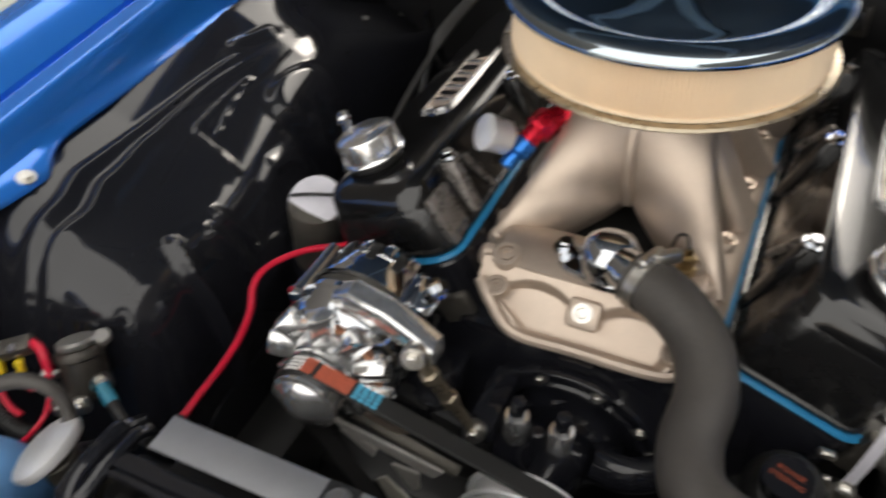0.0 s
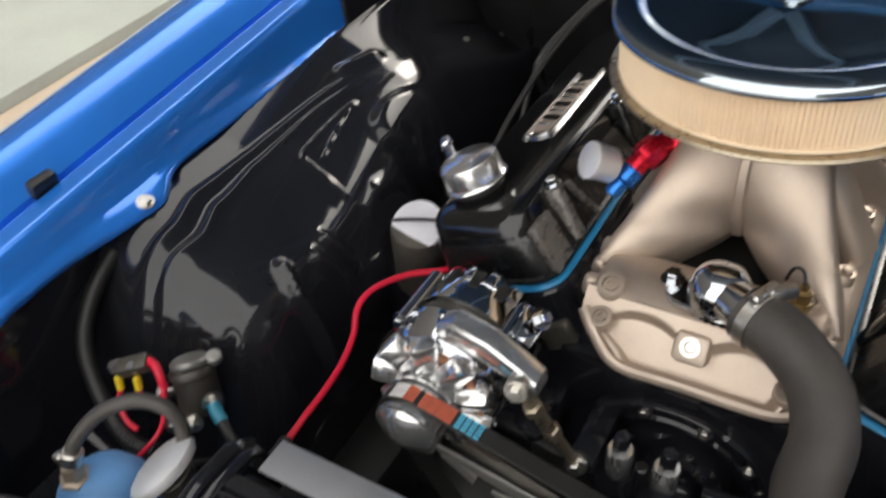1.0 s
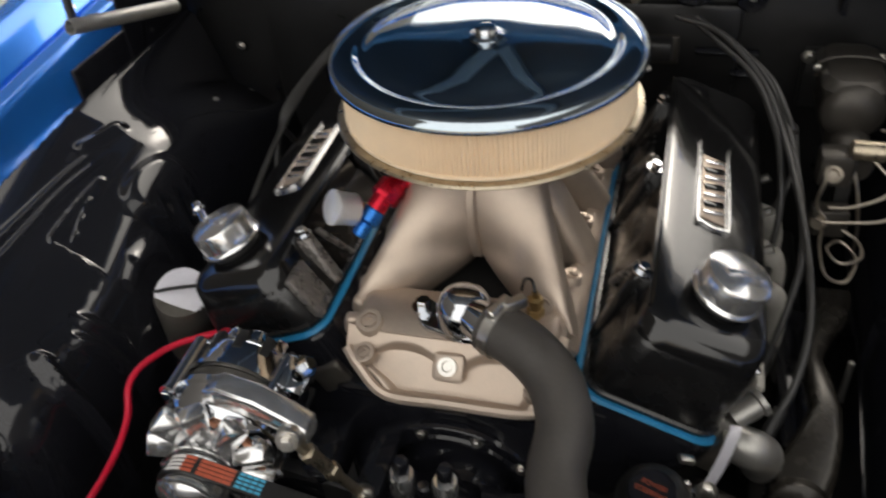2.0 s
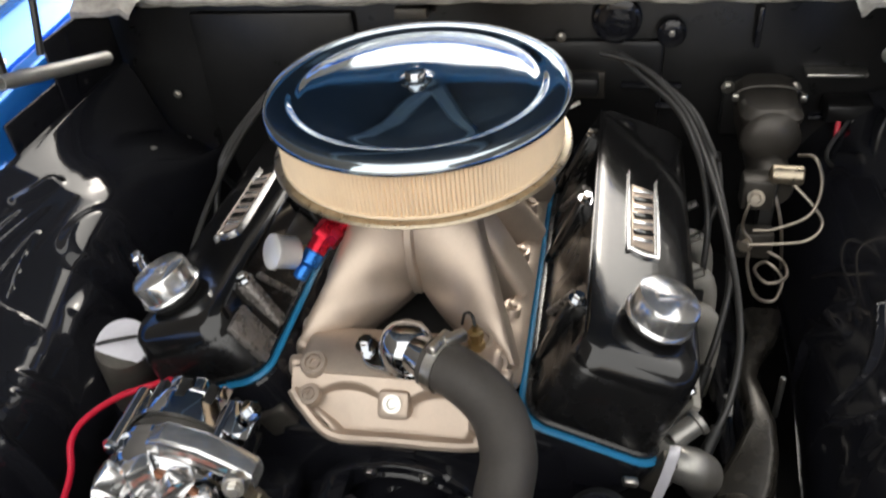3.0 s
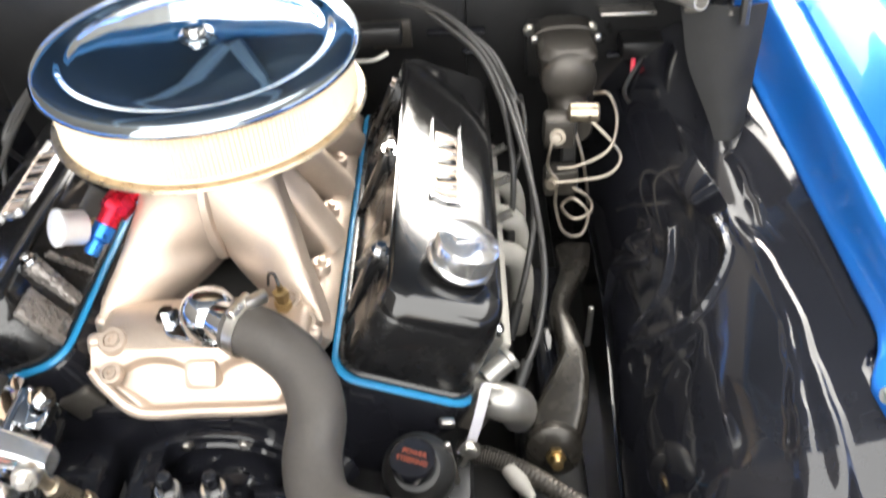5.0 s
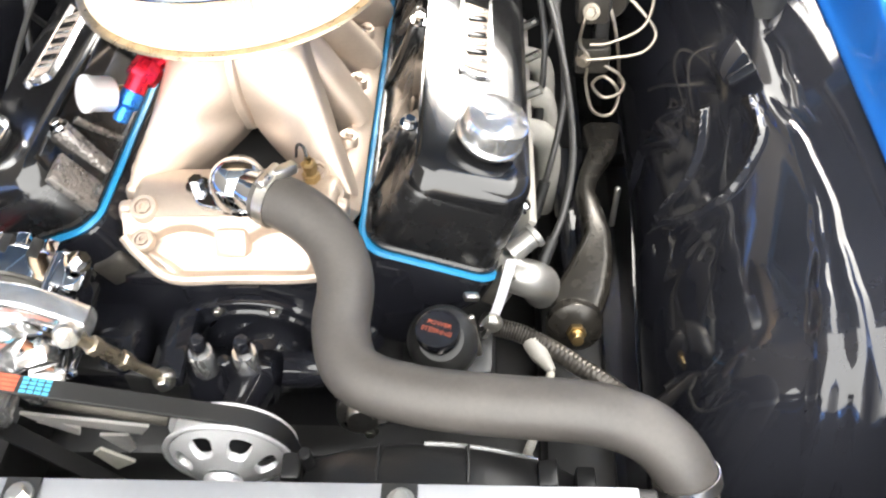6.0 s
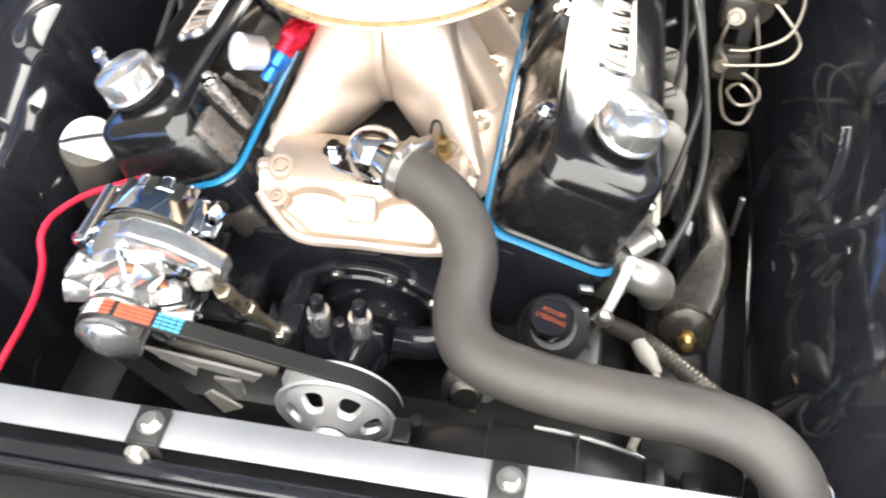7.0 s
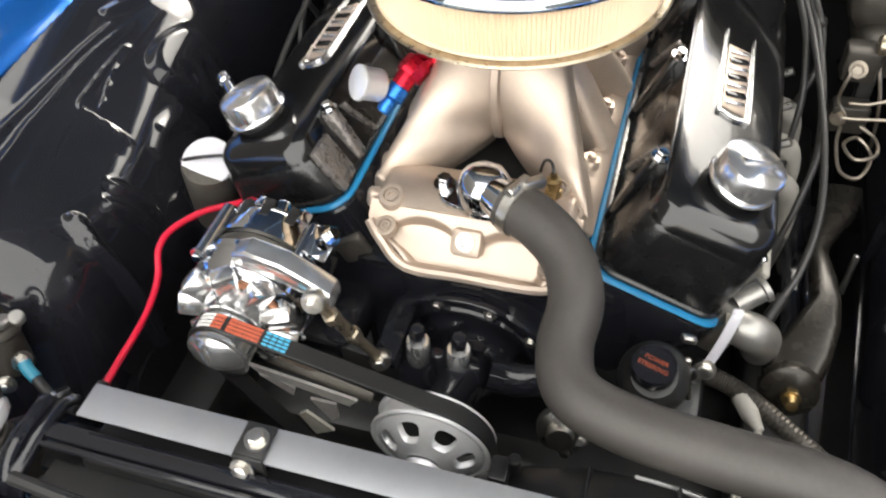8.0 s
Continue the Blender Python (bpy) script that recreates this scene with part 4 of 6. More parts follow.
def front_runner(s):
    """One fat front runner, from the centre seam out and down to the head."""
    secs = (((0.0, -0.100, 0.874), (0.072, -0.070, 0.874), 0.008), ((0.0, -0.106, 0.845), (0.078, -0.084, 0.852), 0.012), ((0.0, -0.102, 0.800), (0.092, -0.112, 0.818), 0.017),
            ((0.003, -0.088, 0.757), (0.106, -0.146, 0.790), 0.022), ((0.026, -0.116, 0.744), (0.116, -0.164, 0.774), 0.024), ((0.052, -0.142, 0.734), (0.124, -0.182, 0.756), 0.020), ((0.074, -0.158, 0.720), (0.130, -0.194, 0.738), 0.014))
    rings = []
    for j, (a, b, h) in enumerate(secs):
        flat = (1.0, 1.0, 1.0, 0.6, 0.2, 0.0, 0.0)[j]
        a, b = Vector(a), Vector(b)
        n = Vector((-0.15, -0.62, 0.76)).normalized()
        r = []
        for k in range(13):
            t = math.pi * k / 12
            p = (a + b) / 2 + (a - b) / 2 * math.cos(t) + n * h * (max(math.sin(t), flat + (1 - flat) * math.sin(t)) if k < 6 else math.sin(t))
            r.append(p)
        for q in (b, (a + b) / 2, a):
            r.append(q - n * 0.030 * (1.6 if q != a and q != b else 1.0))
        rings.append([(s * p.x, p.y, p.z) for p in r])
    # finer lengthwise
    fine = []
    cols = [spline([ring[i] for ring in rings], 4) for i in range(len(rings[0]))]
    for j in range(len(cols[0])):
        fine.append([c[j] for c in cols])
    return loft(fine)


for s in (-1, 1):
    part("front_runner", front_runner(s), CAST, man)
# front water crossover and apron
part("crossover", loft([[(x, y, z) for x, z in round_rect(-0.112, 0.118, 0.712, z1, 0.012)] for y, z1 in ((-0.165, 0.752), (-0.19, 0.763), (-0.222, 0.765), (-0.243, 0.757))]), CAST, man)
apron = [(-0.112, -0.238, 0.756), (-0.118, -0.252, 0.748), (-0.103, -0.272, 0.738), (-0.064, -0.288, 0.706), (0.095, -0.283, 0.704), (0.112, -0.268, 0.716), (0.120, -0.242, 0.742), (0.118, -0.228, 0.757)]
part("apron", loft([[(x * 0.94, y + 0.008, z - 0.014) for x, y, z in apron], [(x * 0.96, y + 0.007, z - 0.016) for x, y, z in apron], [(x * 0.95, y + 0.018, z - 0.034) for x, y, z in apron]]), CAST, man)


def dish(u, v):
    """The shallow scalloped dish in front of the crossover deck."""
    x0, x1 = -0.116 + 0.050 * smoothstep(0.3, 1.0, v), 0.119 - 0.022 * smoothstep(0.4, 1.0, v)
    x = x0 + (x1 - x0) * u
    c = 0.056 if x > 0.004 else -0.048
    start = 0.16 + 0.42 * min(1.0, abs(x - c) / 0.052) ** 2.2
    deep = 0.015 * smoothstep(start, start + 0.16, v) * smoothstep(1.0, 0.90, v) * smoothstep(0.02, 0.10, min(u, 1 - u))
    return (x, -0.240 - 0.046 * v + 0.66 * deep, 0.758 - 0.052 * v - 0.75 * deep)


part("dish", sheet(dish, 60, 36, 0.004), CAST, man)
part("apron_lip", sweep([(-0.112, -0.262, 0.744), (-0.096, -0.276, 0.732), (-0.064, -0.289, 0.706), (0.0, -0.288, 0.704), (0.095, -0.284, 0.703), (0.113, -0.268, 0.716), (0.12, -0.245, 0.742)], 0.0062, 8, 6), CAST, man)
for x, y, z, r, h in ((-0.092, -0.232, 0.752, 0.016, 0.014), (-0.092, -0.262, 0.735, 0.013, 0.010), (0.100, -0.266, 0.716, 0.014, 0.012), (0.092, -0.180, 0.755, 0.014, 0.014), (-0.112, -0.172, 0.752, 0.012, 0.012), (0.112, -0.205, 0.745, 0.013, 0.012)):
    part("bolt_boss", lathe([(0, 0), (r, 0), (r * 0.94, h * 0.9), (r * 0.86, h), (r * 0.6, h), (r * 0.55, h - 0.004), (0, h - 0.004)], (x, y, z), (x, y - 0.35, z + 1), 20), CAST, man)
    part("socket_bolt", lathe([(0, 0), (r * 0.52, 0), (r * 0.5, h * 0.96), (r * 0.28, h * 0.96), (r * 0.26, h * 0.6), (0, h * 0.6)], (x, y, z), (x, y - 0.35, z + 1), 6), CAST, man)
for x, y, z, r in ((-0.118, -0.222, 0.742, 20), (-0.121, -0.188, 0.738, -10), (0.118, -0.218, 0.742, -15), (-0.124, -0.155, 0.738, 5)):
    part("cast_lug", box((x, y, z), (0.022, 0.018, 0.026), 0.007, (0, 12, r), 3), CAST, man)
part("head_corner", box((-0.150, -0.243, 0.668), (0.045, 0.014, 0.040), 0.008, (0, -28, 6), 3), CASTDARK, engine, "bare brownish corner of the cylinder head")
part("plug_boss", box((0.004, -0.254, 0.728), (0.036, 0.034, 0.032), 0.006, (-38, 0, 0)), CAST, man)
part("pipe_plug", lathe([(0, 0), (0.0105, 0), (0.0105, 0.004), (0.006, 0.004), (0.005, 0.001), (0, 0.001)], (0.004, -0.2665, 0.7405), (0.004, -0.95, 1.38), 20), STEEL, man, "silver socket pipe plug")

carb = thing("carburettor", "dark carburettor hidden beneath the air cleaner", "carburettor", (0, 0, 0.882))
part("body", box((0, 0, 0.897), (0.115, 0.15, 0.030), 0.008), CASTDARK, carb)
part("air_horn", rod((0, 0, 0.91), (0, 0, 0.922), 0.062, 28), CASTDARK, carb)

# air cleaner
ac = thing("air_cleaner", "round chrome-lidded open-element air cleaner with cream filter", "air cleaner", (0, 0, 0.91))
part("base_pan", lathe([(0, 0.908), (0.05, 0.908), (0.07, 0.914), (0.150, 0.9135), (0.172, 0.910), (0.1775, 0.910), (0.1797, 0.9125), (0.1775, 0.915), (0.16, 0.917), (0, 0.917)], (0, 0, 0), (0, 0, 1), 96), TARNISHED, ac, "thin tarnished base pan")
NP = 210
bm = bmesh.new()
rows = []
for z, dr in ((0.9165, 0.0), (0.920, 0.0015), (0.976, 0.0015), (0.979, 0.0)):
    rr = []
    for k in range(NP * 4):
        a = 2 * math.pi * k / (NP * 4)
        w = (0.0, 0.75, 1.0, 0.75)[k % 4]
        r = 0.1635 + dr + 0.0042 * w + 0.0004 * math.sin(37 * a)
        rr.append(bm.verts.new((r * math.cos(a), r * math.sin(a), z)))
    rows.append(rr)
for p, q in zip(rows, rows[1:]):
    for k in range(NP * 4):
        l = (k + 1) % (NP * 4)
        bm.faces.new((p[k], p[l], q[l], q[k]))
part("filter_element", bm, PAPER, ac, "cream pleated paper filter")
for z in (0.9185, 0.977):
    part("seal_ring", lathe([(0.161, z - 0.002), (0.1698, z - 0.002), (0.1705, z), (0.1698, z + 0.002), (0.161, z + 0.002)], (0, 0, 0), (0, 0, 1), 96), PAPER, ac)
part("lid", lathe([(0.0000, 0.9950), (0.0140, 0.9948), (0.0200, 0.9940), (0.0305, 0.9943), (0.0610, 0.9940), (0.1016, 0.9932), (0.1270, 0.9920), (0.1361, 0.9905), (0.1417, 0.9885), (0.1463, 0.9893), (0.1499, 0.9916), (0.1544, 0.9926), (0.1646, 0.9924), (0.1727, 0.9912), (0.1773, 0.9880), (0.1798, 0.9835), (0.1811, 0.9795), (0.1806, 0.9775), (0.1790, 0.9780), (0.1727, 0.9850), (0.1524, 0.9880), (0.0000, 0.9890)], (0, 0, 0), (0, 0, 1), 128), LID_CHROME, ac, "mirror chrome lid")
part("centre_nut", lathe([(0.0000, 0.9920), (0.0190, 0.9930), (0.0195, 0.9955), (0.0130, 0.9970), (0.0125, 1.0035), (0.0112, 1.0055), (0.0000, 1.0060)], (0, 0, 0), (0, 0, 1), 24), CHROME, ac, "chrome centre nut")

# thermostat housing
th = thing("thermostat_housing", "chrome thermostat housing bolted on the manifold", "thermostat housing", (0.015, -0.22, 0.765))
part("flange", plate([(0.020 + 0.058 * math.cos(a) * (1.0 if abs(math.cos(a)) > 0.7 else 0.75), -0.222 + 0.030 * math.sin(a)) for a in [2 * math.pi * k / 28 for k in range(28)]], 0.763, 0.772), CHROME, th)
part("dome", lathe([(0, 0), (0.030, 0), (0.0315, 0.010), (0.0300, 0.023), (0.0245, 0.034), (0.014, 0.041), (0, 0.0435)], (0.015, -0.222, 0.770), (0.015, -0.222, 1), 40), CHROME, th)
part("outlet", sweep([(0.015, -0.224, 0.785), (0.035, -0.238, 0.788), (0.055, -0.250, 0.787), (0.068, -0.258, 0.785)], [0.021, 0.022, 0.0235, 0.0235], 24, 6), CHROME, th)
for x, y in ((-0.034, -0.214), (0.060, -0.216)):
    part("bolt", bolt((x, y, 0.772), (0, 0, 1), 0.0085, 0.013), CHROME, th)

hose = thing("radiator_hose", "thick grey-black rubber upper radiator hose bent in an S", "radiator hose", (0.3, -0.45, 0.7))
HOSE = [(0.046, -0.243, 0.788), (0.085, -0.262, 0.786), (0.122, -0.292, 0.774), (0.140, -0.335, 0.758), (0.139, -0.385, 0.742), (0.158, -0.428, 0.735), (0.215, -0.450, 0.735), (0.295, -0.461, 0.737), (0.375, -0.468, 0.738), (0.425, -0.482, 0.730), (0.455, -0.506, 0.706), (0.463, -0.522, 0.660), (0.463, -0.527, 0.61)]
part("hose", sweep(HOSE, 0.0285, 28, 8), RUBBER, hose)
for c, w in (((0.058, -0.249, 0.788), (0.4, -0.19, -0.02)), ((0.4585, -0.511, 0.699), (0.12, -0.22, -0.40))):
    w = Vector(w).normalized()
    c = Vector(c)
    cl = part("hose_clamp", lathe([(0.0290, 0), (0.0305, 0), (0.0305, 0.012), (0.0290, 0.012), (0.0290, 0)], c - w * 0.006, c + w, 36), STEEL, hose, "banded steel hose clamp")
    sd = w.cross(Vector((0, 0, 1))).normalized() if abs(w.z) < 0.7 else Vector((-0.7, -0.7, 0))
    up = Vector((0, 0, 1)) if abs(w.z) < 0.7 else Vector((-0.3, -0.9, 0.1)).normalized()
    part("clamp_screw", rod(c + up * 0.032 - sd * 0.018, c + up * 0.032 + sd * 0.014, 0.006, 12), STEEL, cl)
    if w.x > 0.5:
        part("clamp_ear", box(c + Vector((0.016, 0.012, 0.030)), (0.026, 0.012, 0.014), 0.004, (0, 0, 35)), STEEL, cl)
    for k in range(14):
        a = 2 * math.pi * k / 40 - 2.0
        mm = frame_to(c, c + w)
        part("band_slot", moved(box((0.0307 * math.cos(a), 0.0307 * math.sin(a), 0.0), (0.0012, 0.0016, 0.008), 0.0, (0, 0, math.degrees(a))), mm), CASTDARK, cl, smooth=False)

sender = thing("temperature_sender", "brass temperature sender with black wire", "sensor", (0.087, -0.194, 0.762))
part("body", lathe([(0, 0), (0.010, 0), (0.010, 0.010), (0.0075, 0.011), (0.0075, 0.018), (0.009, 0.019), (0.009, 0.025), (0.004, 0.027), (0.004, 0.034), (0, 0.034)], (0.087, -0.194, 0.762), (0.087, -0.194, 1), 6), BRASS, sender)
part("wire", sweep([(0.087, -0.194, 0.795), (0.082, -0.184, 0.803), (0.072, -0.172, 0.793), (0.066, -0.165, 0.770)], 0.0018, 6, 5), RUBBER_DARK, sender)

# fuel fittings and gauge
fuel = thing("fuel_fitting", "red and blue anodised hose fitting with fuel gauge", "fuel fitting", (-0.11, -0.11, 0.80))
part("red_elbow", sweep([(-0.066, -0.062, 0.845), (-0.090, -0.080, 0.845), (-0.106, -0.100, 0.838), (-0.116, -0.118, 0.826)], 0.0125, 14, 6), RED_ANOD, fuel, "red anodised elbow")
part("red_nut", lathe([(0, 0), (0.0165, 0), (0.0175, 0.003), (0.0175, 0.020), (0.0165, 0.023), (0, 0.023)], (-0.098, -0.088, 0.843), (-0.113, -0.112, 0.830), 8), RED_ANOD, fuel)
part("red_nut", lathe([(0, 0), (0.0155, 0), (0.0165, 0.003), (0.0165, 0.018), (0.0155, 0.020), (0, 0.020)], (-0.072, -0.066, 0.846), (-0.095, -0.082, 0.844), 6), RED_ANOD, fuel)
part("blue_nut", lathe([(0, 0), (0.0135, 0), (0.014, 0.003), (0.014, 0.016), (0.009, 0.020), (0.009, 0.034), (0.007, 0.037), (0, 0.037)], (-0.116, -0.118, 0.826), (-0.136, -0.152, 0.800), 12), BLUE_ANOD, fuel, "blue anodised end fitting")
part("gauge", lathe([(0, 0), (0.018, 0), (0.0195, 0.002), (0.0195, 0.024), (0.021, 0.026), (0.021, 0.031), (0.0195, 0.032), (0.0, 0.0325)], (-0.136, -0.128, 0.832), (-0.180, -0.170, 0.866), 32), PULLEY, fuel, "silver fuel pressure gauge")
part("gauge_stem", rod((-0.120, -0.114, 0.828), (-0.140, -0.131, 0.835), 0.006, 12), BRASS, fuel)
part("feed_line", sweep([(-0.066, -0.062, 0.845), (-0.05, -0.04, 0.868), (-0.045, 0.0, 0.885)], 0.010, 12, 5), RED_ANOD, fuel)

# timing cover, water pump and front drive
tc = thing("timing_cover", "black timing cover with bolted arched flange", "timing cover", (0, -0.27, 0.5))
part("plate", rod((0.0, -0.250, 0.536), (0.0, -0.268, 0.536), 0.114, 48), BLACK, tc)
bm = bmesh.new()
prev = None
for k in range(33):
    a = radians(10 + 160 * k / 32)
    cur = [bm.verts.new((r * math.cos(a), y, 0.536 + r * math.sin(a))) for r, y in ((0.114, -0.266), (0.114, -0.277), (0.112, -0.280), (0.108, -0.280), (0.106, -0.277), (0.097, -0.277), (0.095, -0.281), (0.090, -0.281), (0.088, -0.277), (0.084, -0.266))]
    if prev:
        for i in range(len(cur) - 1):
            bm.faces.new((prev[i], prev[i + 1], cur[i + 1], cur[i]))
    prev = cur
part("flange", bm, BLACK, tc)
for deg in (12, 35, 71, 109, 145, 168):
    a = radians(deg)
    part("bolt", bolt((0.1015 * math.cos(a), -0.2765, 0.536 + 0.1015 * math.sin(a)), (0, -1, 0), 0.0055, 0.007), STEEL, tc)
part("tab", box((0.003, -0.268, 0.664), (0.040, 0.012, 0.012), 0.003), BLACK, tc)
part("shell", lathe([(0.074, 0), (0.066, 0.018), (0.05, 0.024), (0, 0.026)], (0, -0.268, 0.536), (0, -1, 0.536), 40), BLACK, tc)

wp = thing("water_pump", "black cast water pump on the engine front", "water pump", (0.01, -0.35, 0.5))
part("housing", lathe([(0, 0), (0.050, 0), (0.050, 0.022), (0.038, 0.040), (0.026, 0.060), (0.022, 0.15), (0, 0.15)], (0.014, -0.285, 0.556), (0.014, -1, 0.93), 32), BLACK, wp)
for s in (-1, 1):
    part("inlet_leg", sweep([(0.012 + s * 0.03, -0.33, 0.59), (0.012 + s * 0.075, -0.32, 0.575), (0.012 + s * 0.11, -0.285, 0.56), (0.012 + s * 0.12, -0.262, 0.555)], [0.022, 0.02, 0.02, 0.024], 16, 6), BLACK, wp)
part("pump_body", join(box((-0.010, -0.338, 0.585), (0.105, 0.050, 0.060), 0.014, (-28, 0, 0)), rod((-0.011, -0.352, 0.560), (-0.010, -0.350, 0.640), 0.008, 14, 0.002)), BLACK, wp, "black cast pump body")
for x in (-0.036, 0.013):
    part("stud", lathe([(0, 0), (0.0134, 0), (0.0142, 0.002), (0.0142, 0.036), (0.0128, 0.0385), (0, 0.0385)], (x, -0.347, 0.612), (x + 0.02, -0.347, 1), 20), POLISHED, wp, "bright steel cylindrical stud")
    part("stud_cap", lathe([(0, 0), (0.0092, 0), (0.0092, 0.020), (0.0080, 0.023), (0, 0.027)], (x + 0.002, -0.347, 0.6505), (x + 0.025, -0.347, 1), 6), BLACK, wp, "black hexagonal stud top")
part("pump_flange", join(box((0.152, -0.378, 0.605), (0.050, 0.016, 0.056), 0.006, (-20, 12, 10)), bolt((0.140, -0.388, 0.625), (0, -1, 0.4), 0.007, 0.009), bolt((0.164, -0.388, 0.590), (0, -1, 0.4), 0.007, 0.009)), MACHINED, wp, "zinc pump flange")
part("heater_nipple", join(lathe([(0, 0), (0.022, 0), (0.026, 0.002), (0.026, 0.014), (0.022, 0.016), (0.016, 0.017), (0.014, 0.03), (0, 0.03)], (0.140, -0.381, 0.597), (0.17, -0.56, 0.67), 24), bolt((0.150, -0.394, 0.565), (0, -1, 0.1), 0.006, 0.008)), STEEL, wp, "zinc pump neck flange")

PC, PR = Vector((0.011, 0, 0.611)), 0.0635
CC, CR = Vector((0.01, 0, 0.400)), 0.080
AC, AR = Vector((-0.218, 0, 0.705)), 0.034
pul = thing("pump_pulley", "polished billet silver pulley with seven oval windows", "pulley", (0.011, -0.44, 0.611))
PF = -0.455
part("rim", lathe([(0.060, 0.006), (0.0615, 0.0025), (0.0640, 0.0), (0.0668, 0.0), (0.0682, 0.0015), (0.0682, 0.0035), (0.066, 0.005), (PR - 0.002, 0.006), (PR - 0.002, 0.026), (0.0672, 0.0262), (0.0680, 0.027), (0.0680, 0.0285), (0.060, 0.0285), (0.059, 0.012), (0.060, 0.006)], (PC.x, PF, PC.z), (PC.x, 0, PC.z), 80), PULLEY, pul)
part("hub", lathe([(0, -0.036), (0.012, -0.036), (0.017, -0.034), (0.0195, -0.030), (0.0205, -0.024), (0, -0.022)], (PC.x, PF, PC.z), (PC.x, 0, PC.z), 40), PULLEY, pul)
bm = bmesh.new()
for k in range(7):
    loops = [[], [], [], []]
    for i in range(48):
        w = 2 * math.pi * i / 48
        cx, cy = math.cos(w), math.sin(w)
        q = max(abs(cx), abs(cy))
        p = (abs(cx) ** 3.2 + abs(cy) ** 3.2) ** (1 / 3.2)
        for n, (x, y, back) in enumerate(((cx / q, cy / q, 0.0), (0.62 * cx / p, 0.16 + 0.50 * cy / p, 0.0), (0.58 * cx / p, 0.16 + 0.46 * cy / p, 0.0012), (0.56 * cx / p, 0.14 + 0.46 * cy / p, 0.008))):
            r, a = 0.040 + 0.0212 * y, radians((k + 0.5) * 360 / 7 + 86.0 + 180 / 7 * x)
            dish = -0.80 * max(0.0, 0.0605 - r) + 0.012 * max(0.0, 0.0605 - r) ** 2 / 0.002
            loops[n].append(bm.verts.new((PC.x + r * math.cos(a), PF + 0.0022 + dish + back, PC.z + r * math.sin(a))))
    for p, q in zip(loops, loops[1:]):
        for i in range(48):
            l = (i + 1) % 48
            bm.faces.new((p[i], p[l], q[l], q[i]))
bmesh.ops.remove_doubles(bm, verts=bm.verts, dist=0.00005)
# black disc added to stand in for the shade inside the windows
part("window_shade_disc", lathe([(0, 0.0), (0.0585, 0.0), (0.0585, 0.002), (0, 0.002)], (PC.x, PF + 0.0265, PC.z), (PC.x, 0, PC.z), 40), PLASTIC, pul)
part("face", bm, PULLEY, pul, "seven-window domed pulley face")

crank = thing("crank_pulley", "dark crank pulley below the water pump", "pulley", (0.0, -0.44, 0.40))
part("wheel", lathe([(0, -0.002), (0.03, -0.002), (0.034, 0.004), (0.07, 0.006), (0.081, 0.002), (0.083, 0.006), (0.078, 0.012), (0.078, 0.036), (0.083, 0.040), (0.083, 0.046), (0, 0.046)], (CC.x, -0.462, CC.z), (CC.x, 0, CC.z), 56), BLACK_SATIN, crank)

belt = thing("drive_belt", "black ribbed drive belt with orange and blue printing", "belt", (-0.1, -0.44, 0.65))


def belt_points():
    """The belt's line round alternator, pump and crank pulleys: the hull of the three circles."""
    d = PC - AC
    off = math.acos((AR - PR) / d.length)
    pts = []
    for c, r in ((AC, AR), (PC, PR), (CC, CR)):
        pts += [(c.x + r * math.cos(2 * math.pi * k / 90), c.z + r * math.sin(2 * math.pi * k / 90)) for k in range(90)]
    pts.sort()
    halves = []
    for seq in (pts, pts[::-1]):
        h = []
        for p in seq:
            while len(h) > 1 and (h[-1][0] - h[-2][0]) * (p[1] - h[-2][1]) - (h[-1][1] - h[-2][1]) * (p[0] - h[-2][0]) <= 1e-12:
                h.pop()
            h.append(p)
        halves += h[:-1]
    return [Vector((x, 0, z)) for x, z in halves], math.atan2(d.z, d.x) + off


bp, up_a = belt_points()
BY0, BY1 = -0.4495, -0.4290
bm = bmesh.new()
cen = (PC + AC + CC) / 3
rings = []
for i, p in enumerate(bp):
    t = (bp[(i + 1) % len(bp)] - bp[i - 1]).normalized()
    n = Vector((-t.z, 0, t.x))
    if n.dot(p - cen) < 0:
        n = -n
    rings.append([bm.verts.new((p.x + n.x * h, y, p.z + n.z * h)) for y, h in ((BY0, 0.0), (BY0, 0.0035), (BY0 + 0.001, 0.0045), (BY1 - 0.001, 0.0045), (BY1, 0.0035), (BY1, 0.0))])
for i in range(len(rings)):
    p, q = rings[i], rings[(i + 1) % len(rings)]
    for k in range(6):
        l = (k + 1) % 6
        bm.faces.new((p[k], p[l], q[l], q[k]))
part("band", bm, RUBBER_DARK, belt)
n = Vector((math.cos(up_a), 0, math.sin(up_a)))
pa, pb = AC + n * (AR + 0.0049), PC + n * (PR + 0.0049)
td = (pb - pa).normalized()
ang = math.degrees(math.atan2(td.z, td.x))
